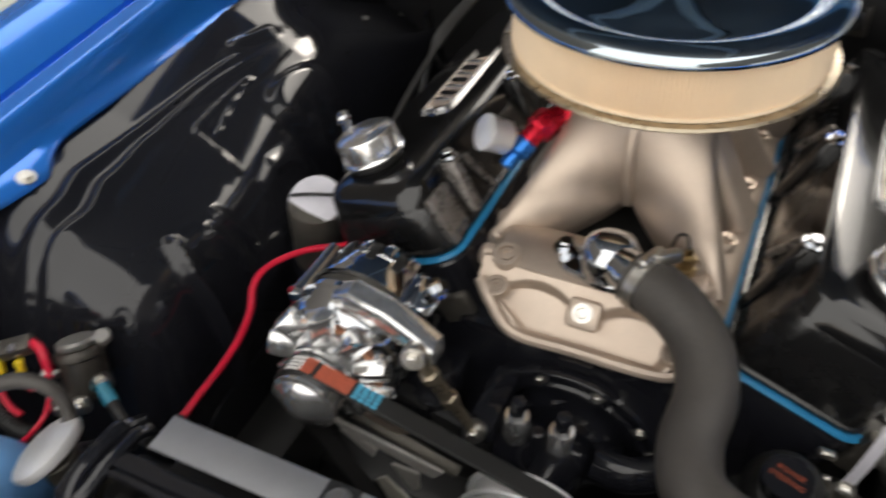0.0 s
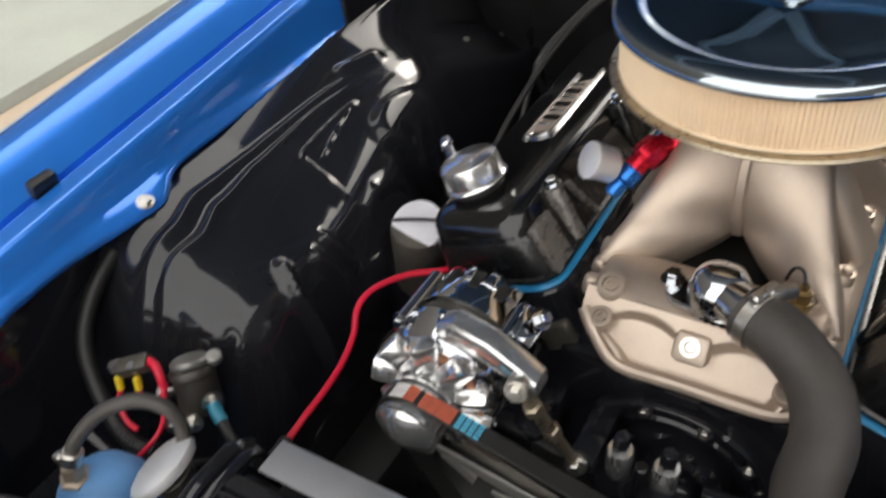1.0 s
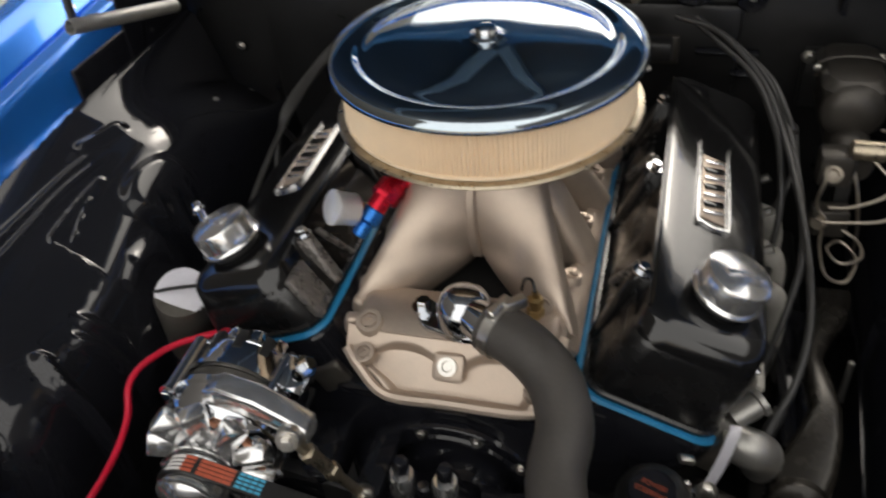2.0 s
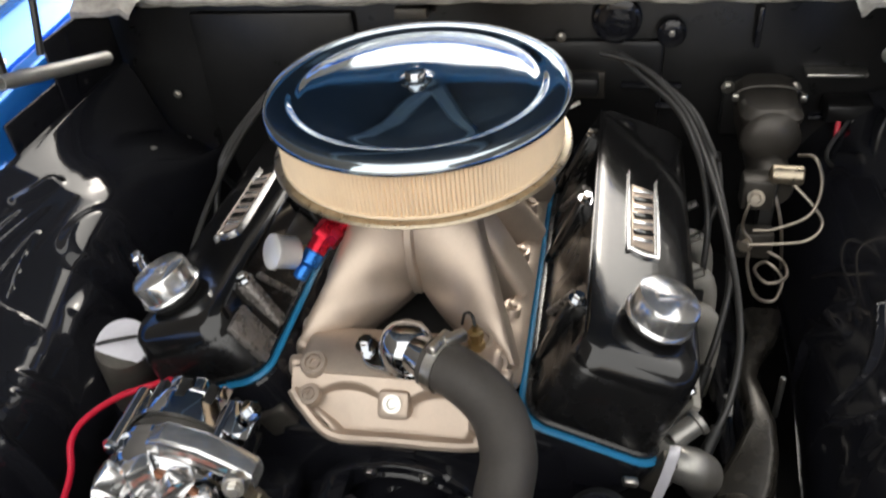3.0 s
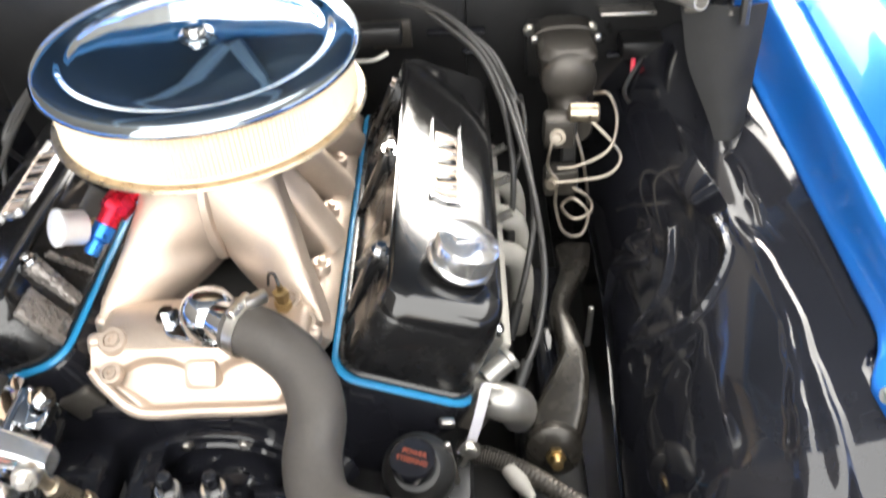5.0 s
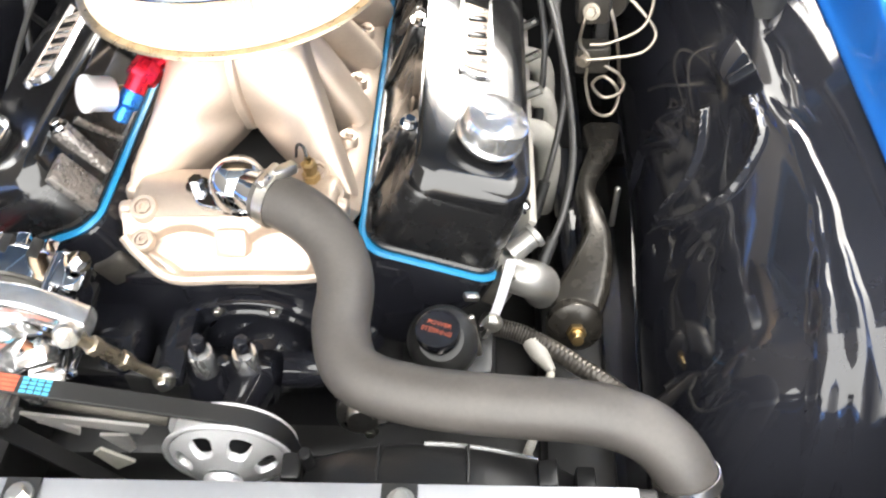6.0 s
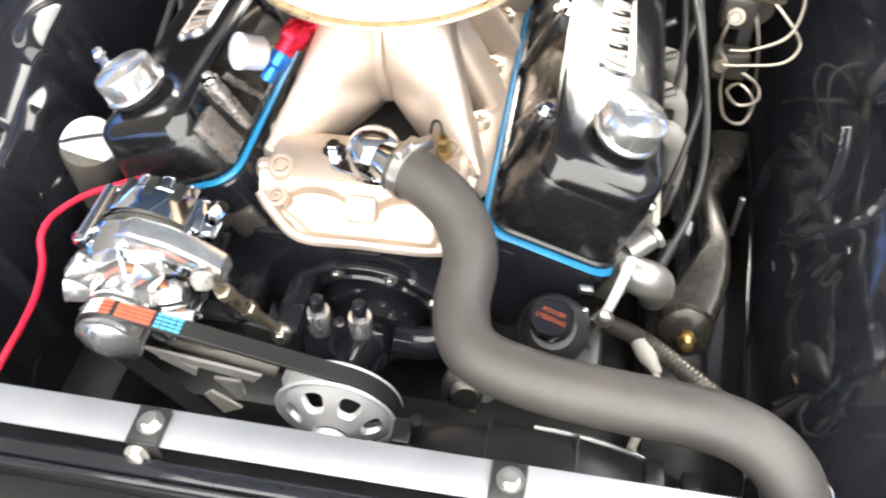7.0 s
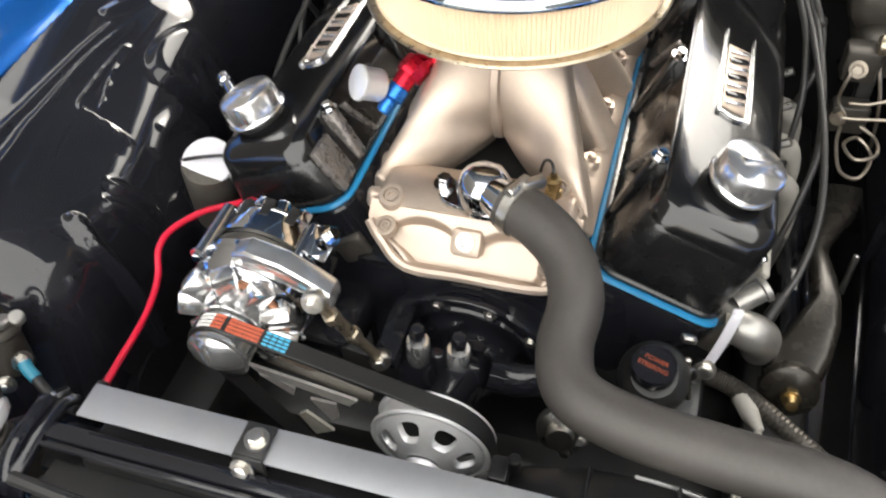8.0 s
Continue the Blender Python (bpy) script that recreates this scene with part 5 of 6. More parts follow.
for row in range(4):
    y = BY0 + 0.0032 + row * 0.0047
    for mat, s0, s1, cnt in ((ORANGE_PRINT, 0.003, 0.040, 4), (CYAN_PRINT, 0.043, 0.071, 4)):
        for k in range(cnt):
            c = pa + td * (s0 + (s1 - s0) * (k + 0.5) / cnt)
            part("print_bar", box((c.x, y, c.z), ((s1 - s0) / cnt * (0.95 if mat is ORANGE_PRINT else 0.80), 0.0036 if mat is ORANGE_PRINT else 0.0029, 0.0006), 0.0, (0, -ang, 0)), mat, belt, smooth=False)
    for k in range(5):
        a = up_a + radians(7 + 9 * k)
        c = AC + Vector((math.cos(a), 0, math.sin(a))) * (AR + 0.0050)
        part("print_bar", box((c.x, y, c.z), (0.0058, 0.0032, 0.0006), 0.0, (0, 90 - math.degrees(a), 0)), WHITE_PRINT if k > 1 else ORANGE_PRINT, belt, smooth=False)

# alternator
alt = thing("alternator", "chrome alternator with cast cooling fan and pulley", "alternator", (-0.222, -0.36, 0.64))
ax0, ax1 = (AC.x, -0.280, AC.z + 0.003), (AC.x, -1.0, AC.z + 0.003)
part("rear_case", lathe([(0, 0), (0.040, 0.0), (0.056, 0.004), (0.066, 0.014), (0.0695, 0.024), (0.0695, 0.050), (0.073, 0.052), (0.073, 0.058), (0.068, 0.059)], ax0, ax1, 48), CHROME, alt)
part("stator", lathe([(0.066, 0.058), (0.067, 0.060), (0.067, 0.074), (0.066, 0.076)], ax0, ax1, 48), CASTDARK, alt, "dark laminated stator ring")
part("front_case", lathe([(0.068, 0.075), (0.073, 0.076), (0.073, 0.083), (0.070, 0.086), (0.068, 0.104), (0.058, 0.116), (0.040, 0.120), (0, 0.121)], ax0, ax1, 48), CHROME, alt)
for k in range(14):
    a = radians(k * 360 / 14)
    c = Vector((AC.x + 0.0585 * math.cos(a), -0.293, AC.z + 0.003 + 0.0585 * math.sin(a)))
    part("case_fin", box(c, (0.016, 0.026, 0.013), 0.002, (0, -math.degrees(a), 0)), CHROME, alt)
    # black blocks on the case imitate shaded vent slots
    c2 = Vector((AC.x + 0.0615 * math.cos(a + 0.2), -0.300, AC.z + 0.003 + 0.0615 * math.sin(a + 0.2)))
    part("vent_slot_shade", box(c2, (0.018, 0.026, 0.012), 0.002, (0, -math.degrees(a + 0.2), 0)), RUBBER_DARK, alt)
for k in range(4):
    a = radians(40 + 90 * k)
    part("through_bolt", join(rod((AC.x + 0.073 * math.cos(a), -0.30, AC.z + 0.005 + 0.073 * math.sin(a)), (AC.x + 0.073 * math.cos(a), -0.375, AC.z + 0.005 + 0.073 * math.sin(a)), 0.008, 12), bolt((AC.x + 0.073 * math.cos(a), -0.375, AC.z + 0.005 + 0.073 * math.sin(a)), (0, -1, 0), 0.007, 0.008)), CHROME, alt)
fan = part("fan", lathe([(0, 0.122), (0.030, 0.122), (0.046, 0.124), (0.046, 0.127), (0.022, 0.130), (0, 0.130)], ax0, ax1, 32), POLISHED, alt, "polished cooling fan")
part("winding", lathe([(0.050, 0.1175), (0.058, 0.119), (0.059, 0.1225), (0.052, 0.1235), (0.048, 0.121)], ax0, ax1, 40), COPPER, alt, "copper winding ring")
for k in range(9):
    a = radians(40 * k + 12)
    c = (AC.x + 0.052 * math.cos(a), -0.404, AC.z + 0.005 + 0.052 * math.sin(a))
    part("fan_blade", box(c, (0.036, 0.020, 0.027), 0.004, (26, -math.degrees(a), 14)), POLISHED, fan)
part("pulley", lathe([(0, 0.130), (0.024, 0.130), (0.036, 0.146), (0.0385, 0.148), (0.0385, 0.150), (AR - 0.001, 0.152), (AR - 0.001, 0.181), (0.0355, 0.182), (0.0355, 0.185), (0.0320, 0.1865), (0.0312, 0.188), (0.006, 0.1995), (0.002, 0.2005), (0, 0.2005)], (AC.x, -0.272, AC.z), (AC.x, -1, AC.z), 56), POLISHED, alt, "polished alternator pulley")
part("top_ear", loft([[(cx, cy + v, cz + w) for v, w in round_rect(-0.013, 0.013, -hz, hz, 0.004, 3)] for cx, cy, cz, hz in ((-0.208, -0.382, 0.790, 0.010), (-0.190, -0.385, 0.797, 0.014), (-0.150, -0.388, 0.790, 0.015), (-0.118, -0.391, 0.778, 0.013), (-0.098, -0.393, 0.769, 0.010))]), POLISHED, alt, "polished adjusting ear")
part("lower_ear", box((-0.235, -0.372, 0.625), (0.05, 0.045, 0.05), 0.01), CHROME, alt)
part("rear_terminal", join(rod((-0.245, -0.272, 0.735), (-0.245, -0.255, 0.735), 0.006), box((-0.215, -0.266, 0.72), (0.03, 0.014, 0.022), 0.003)), RUBBER_DARK, alt)
part("side_lug", box((-0.150, -0.325, 0.752), (0.03, 0.045, 0.028), 0.006, (0, 35, 0)), CHROME, alt)
part("side_bolt", bolt((-0.135, -0.318, 0.768), (0.7, 0, 0.7), 0.008, 0.012), CHROME, alt)

link = thing("adjuster_rod", "tarnished plated turnbuckle rod bracing the alternator", "adjuster rod", (-0.07, -0.38, 0.66))
la, lb = Vector((-0.112, -0.412, 0.776)), Vector((-0.072, -0.372, 0.634))
ld = (lb - la)
part("rod", rod(la, lb, 0.0058, 14), TARNISHED, link)
part("sleeve", lathe([(0.006, 0), (0.0098, 0.002), (0.0098, 0.014), (0.0078, 0.016), (0.0078, 0.046), (0.0098, 0.048), (0.0098, 0.060), (0.006, 0.062)], la + ld * 0.2, lb, 6), TARNISHED, link, "tarnished hex adjusting sleeve")
for p in (la, lb):
    part("rod_end", lathe([(0, -0.007), (0.011, -0.007), (0.0125, -0.005), (0.0125, 0.005), (0.011, 0.007), (0, 0.007)], p, p + Vector((0.2, -0.9, 0.3)), 20), STEEL, link)
    part("end_bolt", bolt(p + Vector((0.0014, -0.0063, 0.002)), (0.2, -0.9, 0.3), 0.007, 0.009), STEEL, link)
part("foot", box((-0.070, -0.325, 0.626), (0.03, 0.095, 0.02), 0.004), BLACK, link)

brk = thing("alternator_bracket", "slotted silver alternator bracket bars below the belt", "bracket", (-0.16, -0.37, 0.55))


def upright_plate(corners, y, thick):
    """A flat plate with its corners (x, z) in an upright plane."""
    m = bmesh.new()
    near = [m.verts.new((x, y, z)) for x, z in corners]
    far = [m.verts.new((x, y + thick, z)) for x, z in corners]
    m.faces.new(near)
    m.faces.new(far[::-1])
    for i in range(len(near)):
        j = (i + 1) % len(near)
        m.faces.new((near[i], far[i], far[j], near[j]))
    bmesh.ops.recalc_face_normals(m, faces=m.faces)
    return m


part("bar", upright_plate([(-0.230, 0.617), (-0.219, 0.604), (-0.106, 0.574), (-0.094, 0.590)], -0.408, 0.004), PALE_STEEL, brk, "flat silver adjusting bar")
part("bar", box((-0.160, -0.380, 0.580), (0.150, 0.014, 0.010), 0.002, (35, 18, 0)), CASTDARK, brk)
part("backing_plate", upright_plate([(-0.222, 0.597), (-0.178, 0.613), (-0.147, 0.597), (-0.174, 0.582)], -0.381, 0.004), CAST, brk, "tan cast bracket plate")
for corners, mt in (([(-0.222, 0.594), (-0.198, 0.594), (-0.178, 0.578), (-0.183, 0.564)], PALE_STEEL), ([(-0.160, 0.564), (-0.127, 0.564), (-0.128, 0.534), (-0.138, 0.524)], PALE_STEEL), ([(-0.184, 0.519), (-0.172, 0.530), (-0.140, 0.498), (-0.168, 0.479)], CREAM_METAL)):
    part("strip", upright_plate(corners, -0.405, 0.004), mt, brk, "pale slotted bracket strip")
part("web", box((-0.15, -0.34, 0.56), (0.17, 0.02, 0.10), 0.004, (0, 15, 0)), BLACK_SATIN, brk)
part("mount", box((-0.17, -0.300, 0.585), (0.09, 0.10, 0.06), 0.01), BLACK, brk)

# ---- radiator and front panel ----
rad = thing("radiator", "black radiator with brushed aluminium top plate", "radiator", (0.05, -0.58, 0.2))
part("core", box((0.06, -0.590, 0.49), (0.66, 0.055, 0.50), 0.006), PLASTIC, rad)
top = part("top_plate", join(box((0.0585, -0.566, 0.7585), (0.690, 0.036, 0.003), 0.0008), box((0.0585, -0.5485, 0.746), (0.690, 0.0025, 0.024), 0.0008)), BRUSHED, rad, "brushed aluminium top plate")
for s in (-1, 1):
    part("tank", box((0.06 + s * 0.365, -0.590, 0.47), (0.075, 0.06, 0.46), 0.014), PLASTIC, rad)
part("inlet", rod((0.463, -0.527, 0.65), (0.44, -0.56, 0.52), 0.026, 24), PLASTIC, rad)
for x in (-0.106, 0.210):
    cp = part("clip", join(box((x, -0.5665, 0.7625), (0.030, 0.034, 0.005), 0.0015), box((x, -0.5845, 0.752), (0.030, 0.004, 0.026), 0.0015)), BLACK_SATIN, rad, "black mounting clip")
    part("clip_bolt", bolt((x + 0.002, -0.5665, 0.7652), (0, -0.02, 1), 0.0078, 0.009), STEEL, cp, "zinc hex bolt")
    part("clip_bolt", bolt((x - 0.006, -0.589, 0.748), (0, -1, 0.4), 0.008, 0.008), STEEL, cp, "zinc hex bolt")

sup = thing("radiator_support", "gloss black radiator support panel with folded rails", "radiator support", (0, -0.68, 0.2))
part("rail", box((0.06, -0.598, 0.738), (0.80, 0.018, 0.020), 0.004), BLACK, sup)
part("rail_lip", sweep([(-0.33, -0.612, 0.744), (-0.1, -0.612, 0.744), (0.2, -0.612, 0.744), (0.46, -0.612, 0.744)], 0.0035, 8, 4), BLACK, sup)
part("top_panel", sheet(lambda u, v: (-0.30 + 0.80 * u, -0.618 - 0.20 * v, 0.728 - 0.02 * v + 0.004 * math.sin(9 * v)), 20, 14, 0.002), PLASTIC, sup)
part("front_rail", sweep([(-0.318, -0.650, 0.742), (-0.1, -0.664, 0.735), (0.2, -0.675, 0.735), (0.5, -0.68, 0.735)], 0.007, 8, 6), BLACK_SATIN, sup)
part("left_panel", sheet(lambda u, v: (-0.300 - 0.445 * u, -0.676 - 0.33 * max(0.0, 0.445 * u - 0.086) - 0.25 * v, 0.735 + 0.010 * math.sin(3 * u)), 40, 12, 0.003), SLATE, sup, "slate grey front panel")
# black block laid on the panel to imitate a shadowed notch
part("pad", box((-0.406, -0.712, 0.741), (0.032, 0.054, 0.010), 0.004, (0, 0, 15)), RUBBER_DARK, sup, "black block added as the panel's shaded notch")
part("left_panel_edge", sweep([(-0.296, -0.690, 0.730), (-0.304, -0.676, 0.735), (-0.340, -0.675, 0.737), (-0.386, -0.675, 0.738), (-0.45, -0.696, 0.743), (-0.52, -0.719, 0.745), (-0.62, -0.752, 0.746)], 0.004, 8, 6), BLACK, sup)
part("bolt", bolt((-0.466, -0.738, 0.745), (0, 0, 1), 0.010, 0.010), STEEL, sup, "pale hex bolt")
part("strap", loft([[(x, y, z) for x, z in round_rect(-0.345 + dx, -0.312 + dx, zc - 0.006, zc + 0.006, 0.004, 3)] for y, zc, dx in ((-0.545, 0.700, 0.0), (-0.552, 0.728, 0.0), (-0.57, 0.742, 0.0), (-0.61, 0.744, 0.0), (-0.645, 0.738, 0.0), (-0.662, 0.71, 0.0), (-0.668, 0.66, 0.0))]), BLACK, sup, "black bent steel strap")
part("strap_rib", sweep([(-0.329, -0.552, 0.736), (-0.329, -0.58, 0.752), (-0.329, -0.63, 0.750), (-0.329, -0.658, 0.722)], 0.006, 8, 6), BLACK, sup)
for s in (-1, 1):
    part("side_wall", box((s * 0.60, -0.705, 0.46), (0.36, 0.02, 0.46), 0.006), BLACK, sup)
for s in (-1, 1):
    part("splash_panel", box((s * 0.672, -0.70, 0.55), (0.006, 0.62, 0.46), 0.002), BLACK, sup)
part("lower_wall", box((0.05, -0.72, 0.45), (0.9, 0.02, 0.5), 0.006), BLACK, sup)
part("nose_panel", box((0.0, -0.92, 0.60), (1.5, 0.10, 0.24), 0.03), BLUE, sup, "blue front header panel")

shroud = thing("fan_shroud", "black plastic electric fan shroud behind the radiator", "fan shroud", (0.2, -0.52, 0.55))
bm = bmesh.new()
prev = None
for k in range(41):
    a = radians(22 + 136 * k / 40)
    cur = [bm.verts.new((0.225 + r * math.cos(a), y, 0.533 + r * math.sin(a))) for r, y in ((0.205, -0.545), (0.203, -0.520), (0.198, -0.500), (0.192, -0.494), (0.182, -0.494), (0.180, -0.51), (0.180, -0.545))]
    if prev:
        for i in range(len(cur) - 1):
            bm.faces.new((prev[i], prev[i + 1], cur[i + 1], cur[i]))
    prev = cur
part("ring", bm, PLASTIC, shroud)
part("face", box((0.218, -0.538, 0.60), (0.42, 0.018, 0.24), 0.004), PLASTIC, shroud)
# polished wire added to imitate the light arc along the ring's edge
part("highlight_wire", sweep([(0.225 + 0.192 * math.cos(radians(d)), -0.4925, 0.533 + 0.192 * math.sin(radians(d))) for d in (58, 66, 74, 82, 90)], 0.0016, 6, 5), POLISHED, shroud, "bright wire added as the ring's highlight")
for x, z in ((0.105, 0.708), (0.335, 0.702), (0.37, 0.688)):
    part("tab", box((x, -0.512, z), (0.018, 0.026, 0.020), 0.003), PLASTIC, shroud)
for k in range(6):
    a = radians(34 + 112 * k / 5)
    part("rib", box((0.225 + 0.2 * math.cos(a), -0.515, 0.533 + 0.2 * math.sin(a)), (0.009, 0.036, 0.003), 0.001, (0, -math.degrees(a), 0)), PLASTIC, shroud)
part("pin", rod((0.118, -0.505, 0.700), (0.118, -0.505, 0.728), 0.006, 12), PLASTIC, shroud)
for k in range(5):
    a = radians(30 + 72 * k)
    part("blade", box((0.218 + 0.10 * math.cos(a), -0.515, 0.545 + 0.10 * math.sin(a)), (0.15, 0.006, 0.05), 0.002, (35, -math.degrees(a), 0)), PLASTIC, shroud)

# ---- passenger side: bottle, cap, relays ----
bot = thing("overflow_bottle", "blue plastic overflow bottle with hose fitting", "bottle", (-0.478, -0.640, 0.45))
part("bottle", lathe([(0, 0.0), (0.050, 0.0), (0.055, 0.008), (0.0555, 0.168), (0.0545, 0.195), (0.050, 0.216), (0.041, 0.234), (0.027, 0.246), (0.012, 0.251), (0, 0.252)], (-0.478, -0.640, 0.450), (-0.478, -0.640, 1.0), 40), BOTTLE, bot)
part("fitting", join(lathe([(0, 0), (0.017, 0), (0.017, 0.004), (0.012, 0.006), (0.0115, 0.022), (0, 0.022)], (-0.490, -0.650, 0.698), (-0.47, -0.62, 1.0), 6)), HEX_BROWN, bot, "brown hex hose fitting")
part("fitting_clamp", join(rod((-0.488, -0.647, 0.722), (-0.485, -0.641, 0.736), 0.0112, 20), box((-0.496, -0.650, 0.730), (0.012, 0.009, 0.010), 0.002)), STEEL, bot, "steel clamp")
oh = thing("overflow_hose", "grey rubber overflow hose looping to the radiator cap", "hose", (-0.45, -0.6, 0.7))
part("hose", sweep([(-0.488, -0.646, 0.722), (-0.484, -0.636, 0.743), (-0.467, -0.615, 0.767), (-0.445, -0.599, 0.781), (-0.425, -0.585, 0.783), (-0.404, -0.577, 0.775), (-0.393, -0.576, 0.755), (-0.389, -0.584, 0.730)], 0.0076, 14, 8), RUBBER, oh)
rc = thing("filler_neck", "polished radiator filler cap turned on edge", "radiator cap", (-0.40, -0.612, 0.70))
part("neck", rod((-0.375, -0.598, 0.640), (-0.392, -0.608, 0.715), 0.020, 24), CASTDARK, rc)
cd, cv = Vector((-0.032, -0.05, -0.04)).normalized(), Vector((-0.55, 0.24, -0.66)).normalized()
cn = (cd.cross(cv).normalized() * (1 if cd.cross(cv).z > 0 else -1) - 0.32 * cv).normalized()
cc = Vector((-0.396, -0.610, 0.728))
part("cap", lathe([(0, 0), (0.036, 0), (0.038, 0.003), (0.038, 0.010), (0.030, 0.014), (0.012, 0.016), (0, 0.016)], cc - cn * 0.008, cc + cn, 14), PULLEY, rc, "faceted bright cap")
part("neck_base", box((-0.372, -0.597, 0.60), (0.05, 0.05, 0.10), 0.01), BLACK, rc)

sol = thing("starter_solenoid", "weathered grey starter solenoid on the inner fender", "solenoid", (-0.50, -0.487, 0.63))
sa, sb = Vector((-0.480, -0.499, 0.640)), Vector((-0.500, -0.478, 0.698))
part("can", lathe([(0, 0), (0.023, 0), (0.025, 0.004), (0.025, 0.044), (0.027, 0.046), (0.027, 0.052), (0.024, 0.056), (0, 0.058)], sa, sb, 28), CAST_BROWN, sol)
part("top_cap", lathe([(0, 0), (0.021, 0), (0.0225, 0.002), (0.0225, 0.006), (0.020, 0.0085), (0, 0.009)], sa + (sb - sa).normalized() * 0.057, sb + (sb - sa), 28), ELBOW, sol)
part("ear", rod((-0.478, -0.462, 0.690), (-0.475, -0.463, 0.701), 0.009, 18), ELBOW, sol)
for p, w in (((-0.465, -0.497, 0.668), (1, -0.3, 0.3)), ((-0.510, -0.506, 0.664), (-1, -0.5, 0.2)), ((-0.490, -0.523, 0.648), (0.2, -1, 0.3)), ((-0.472, -0.515, 0.652), (0.6, -1, 0.3))):
    part("terminal", join(rod(p, Vector(p) + Vector(w).normalized() * 0.02, 0.005, 10), bolt(Vector(p) + Vector(w).normalized() * 0.012, w, 0.008, 0.007)), STEEL, sol, "zinc threaded terminal")
cab = thing("starter_cable", "black battery cable with teal heat shrink", "cable", (-0.42, -0.5, 0.66))
part("cable", sweep([(-0.448, -0.503, 0.674), (-0.432, -0.512, 0.664), (-0.405, -0.525, 0.655), (-0.370, -0.536, 0.664), (-0.345, -0.545, 0.68)], 0.006, 10, 6), RUBBER_DARK, cab)
part("sleeve", sweep([(-0.448, -0.503, 0.674), (-0.441, -0.508, 0.669), (-0.430, -0.513, 0.663)], 0.0075, 10, 4), TEAL, cab, "teal heat-shrink sleeve")
rel = thing("fuse_relay", "small circuit breaker with yellow and red terminals", "relay", (-0.56, -0.515, 0.69))
part("body", box((-0.552, -0.514, 0.698), (0.042, 0.020, 0.016), 0.003, (15, -15, 28)), CASTDARK, rel)
for x, y in ((-0.570, -0.526), (-0.549, -0.517)):
    part("post", bolt((x, y + 0.002, 0.697), (0, -0.5, 0.8), 0.0055, 0.010), STEEL, rel)
    part("crimp", rod((x + 0.001, y - 0.003, 0.686), (x + 0.002, y - 0.007, 0.668), 0.0046, 12), YELLOW, rel, "yellow crimp terminal")
part("boot", sweep([(-0.537, -0.504, 0.703), (-0.524, -0.506, 0.703), (-0.514, -0.511, 0.697), (-0.508, -0.516, 0.682)], 0.0050, 10, 5), RED_WIRE, rel, "red terminal boot")
for pts in ([(-0.568, -0.533, 0.668), (-0.572, -0.542, 0.650), (-0.555, -0.550, 0.636), (-0.538, -0.552, 0.632)], [(-0.547, -0.524, 0.668), (-0.536, -0.530, 0.655), (-0.518, -0.524, 0.662), (-0.508, -0.516, 0.682)],
            [(-0.508, -0.516, 0.682), (-0.503, -0.530, 0.662), (-0.502, -0.545, 0.645), (-0.506, -0.565, 0.635), (-0.520, -0.580, 0.620)]):
    part("red_lead", sweep(pts, 0.0032, 8, 6), RED_WIRE, rel, "red wire")
loom = thing("wiring_loom", "black corrugated wiring loom along the fender", "loom", (-0.6, -0.5, 0.6))
part("conduit", sweep([(-0.655, -0.42, 0.76), (-0.650, -0.47, 0.735), (-0.640, -0.51, 0.70), (-0.615, -0.535, 0.665), (-0.575, -0.555, 0.635), (-0.535, -0.565, 0.625), (-0.50, -0.562, 0.625)], 0.0095, 12, 16, ridge=0.10), RUBBER_DARK, loom)
part("lead", sweep([(-0.50, -0.562, 0.625), (-0.46, -0.562, 0.63), (-0.42, -0.565, 0.66), (-0.385, -0.566, 0.685), (-0.345, -0.560, 0.695)], 0.004, 8, 6), RUBBER_DARK, loom)
rw = thing("charge_wire", "bright red charge wire curving to the alternator", "wire", (-0.36, -0.35, 0.66))
part("wire", sweep([(-0.250, -0.262, 0.735), (-0.285, -0.235, 0.712), (-0.318, -0.224, 0.688), (-0.352, -0.250, 0.690), (-0.374, -0.290, 0.692), (-0.377, -0.320, 0.686), (-0.366, -0.348, 0.672), (-0.358, -0.385, 0.664), (-0.352, -0.425, 0.664), (-0.344, -0.470, 0.672), (-0.336, -0.503, 0.680), (-0.328, -0.53, 0.688)], 0.0042, 10, 8), RED_WIRE, rw)
part("boot", sweep([(-0.336, -0.510, 0.682), (-0.332, -0.525, 0.686), (-0.329, -0.545, 0.692)], 0.007, 10, 4), RUBBER_DARK, rw)

can = thing("grey_can", "grey canister beside the valve cover, lid coloured as reflected sky", "canister", (-0.37, -0.18, 0.50))
ca, cb = Vector((-0.392, -0.165, 0.60)), Vector((-0.365, -0.192, 0.722))
part("body", lathe([(0, 0), (0.034, 0), (0.036, 0.004), (0.036, (cb - ca).length - 0.008), (0.034, (cb - ca).length - 0.002), (0, (cb - ca).length - 0.002)], ca, cb, 32), CASTDARK, can)
# the lid's sky reflection is put into its pale colour
part("lid", lathe([(0, 0.0), (0.033, 0.0), (0.0345, 0.003), (0.033, 0.006), (0, 0.007)], cb - (cb - ca).normalized() * 0.003, cb + Vector((0.012, -0.035, 0.06)), 32), DISC, can, "disc lid coloured pale as reflected sky")
part("strap_wire", sweep([(-0.402, -0.198, 0.722), (-0.380, -0.202, 0.734), (-0.352, -0.196, 0.738), (-0.325, -0.180, 0.732)], 0.0024, 8, 5), RUBBER_DARK, can)
part("foot", box((-0.41, -0.15, 0.54), (0.06, 0.06, 0.14), 0.01), BLACK, can)

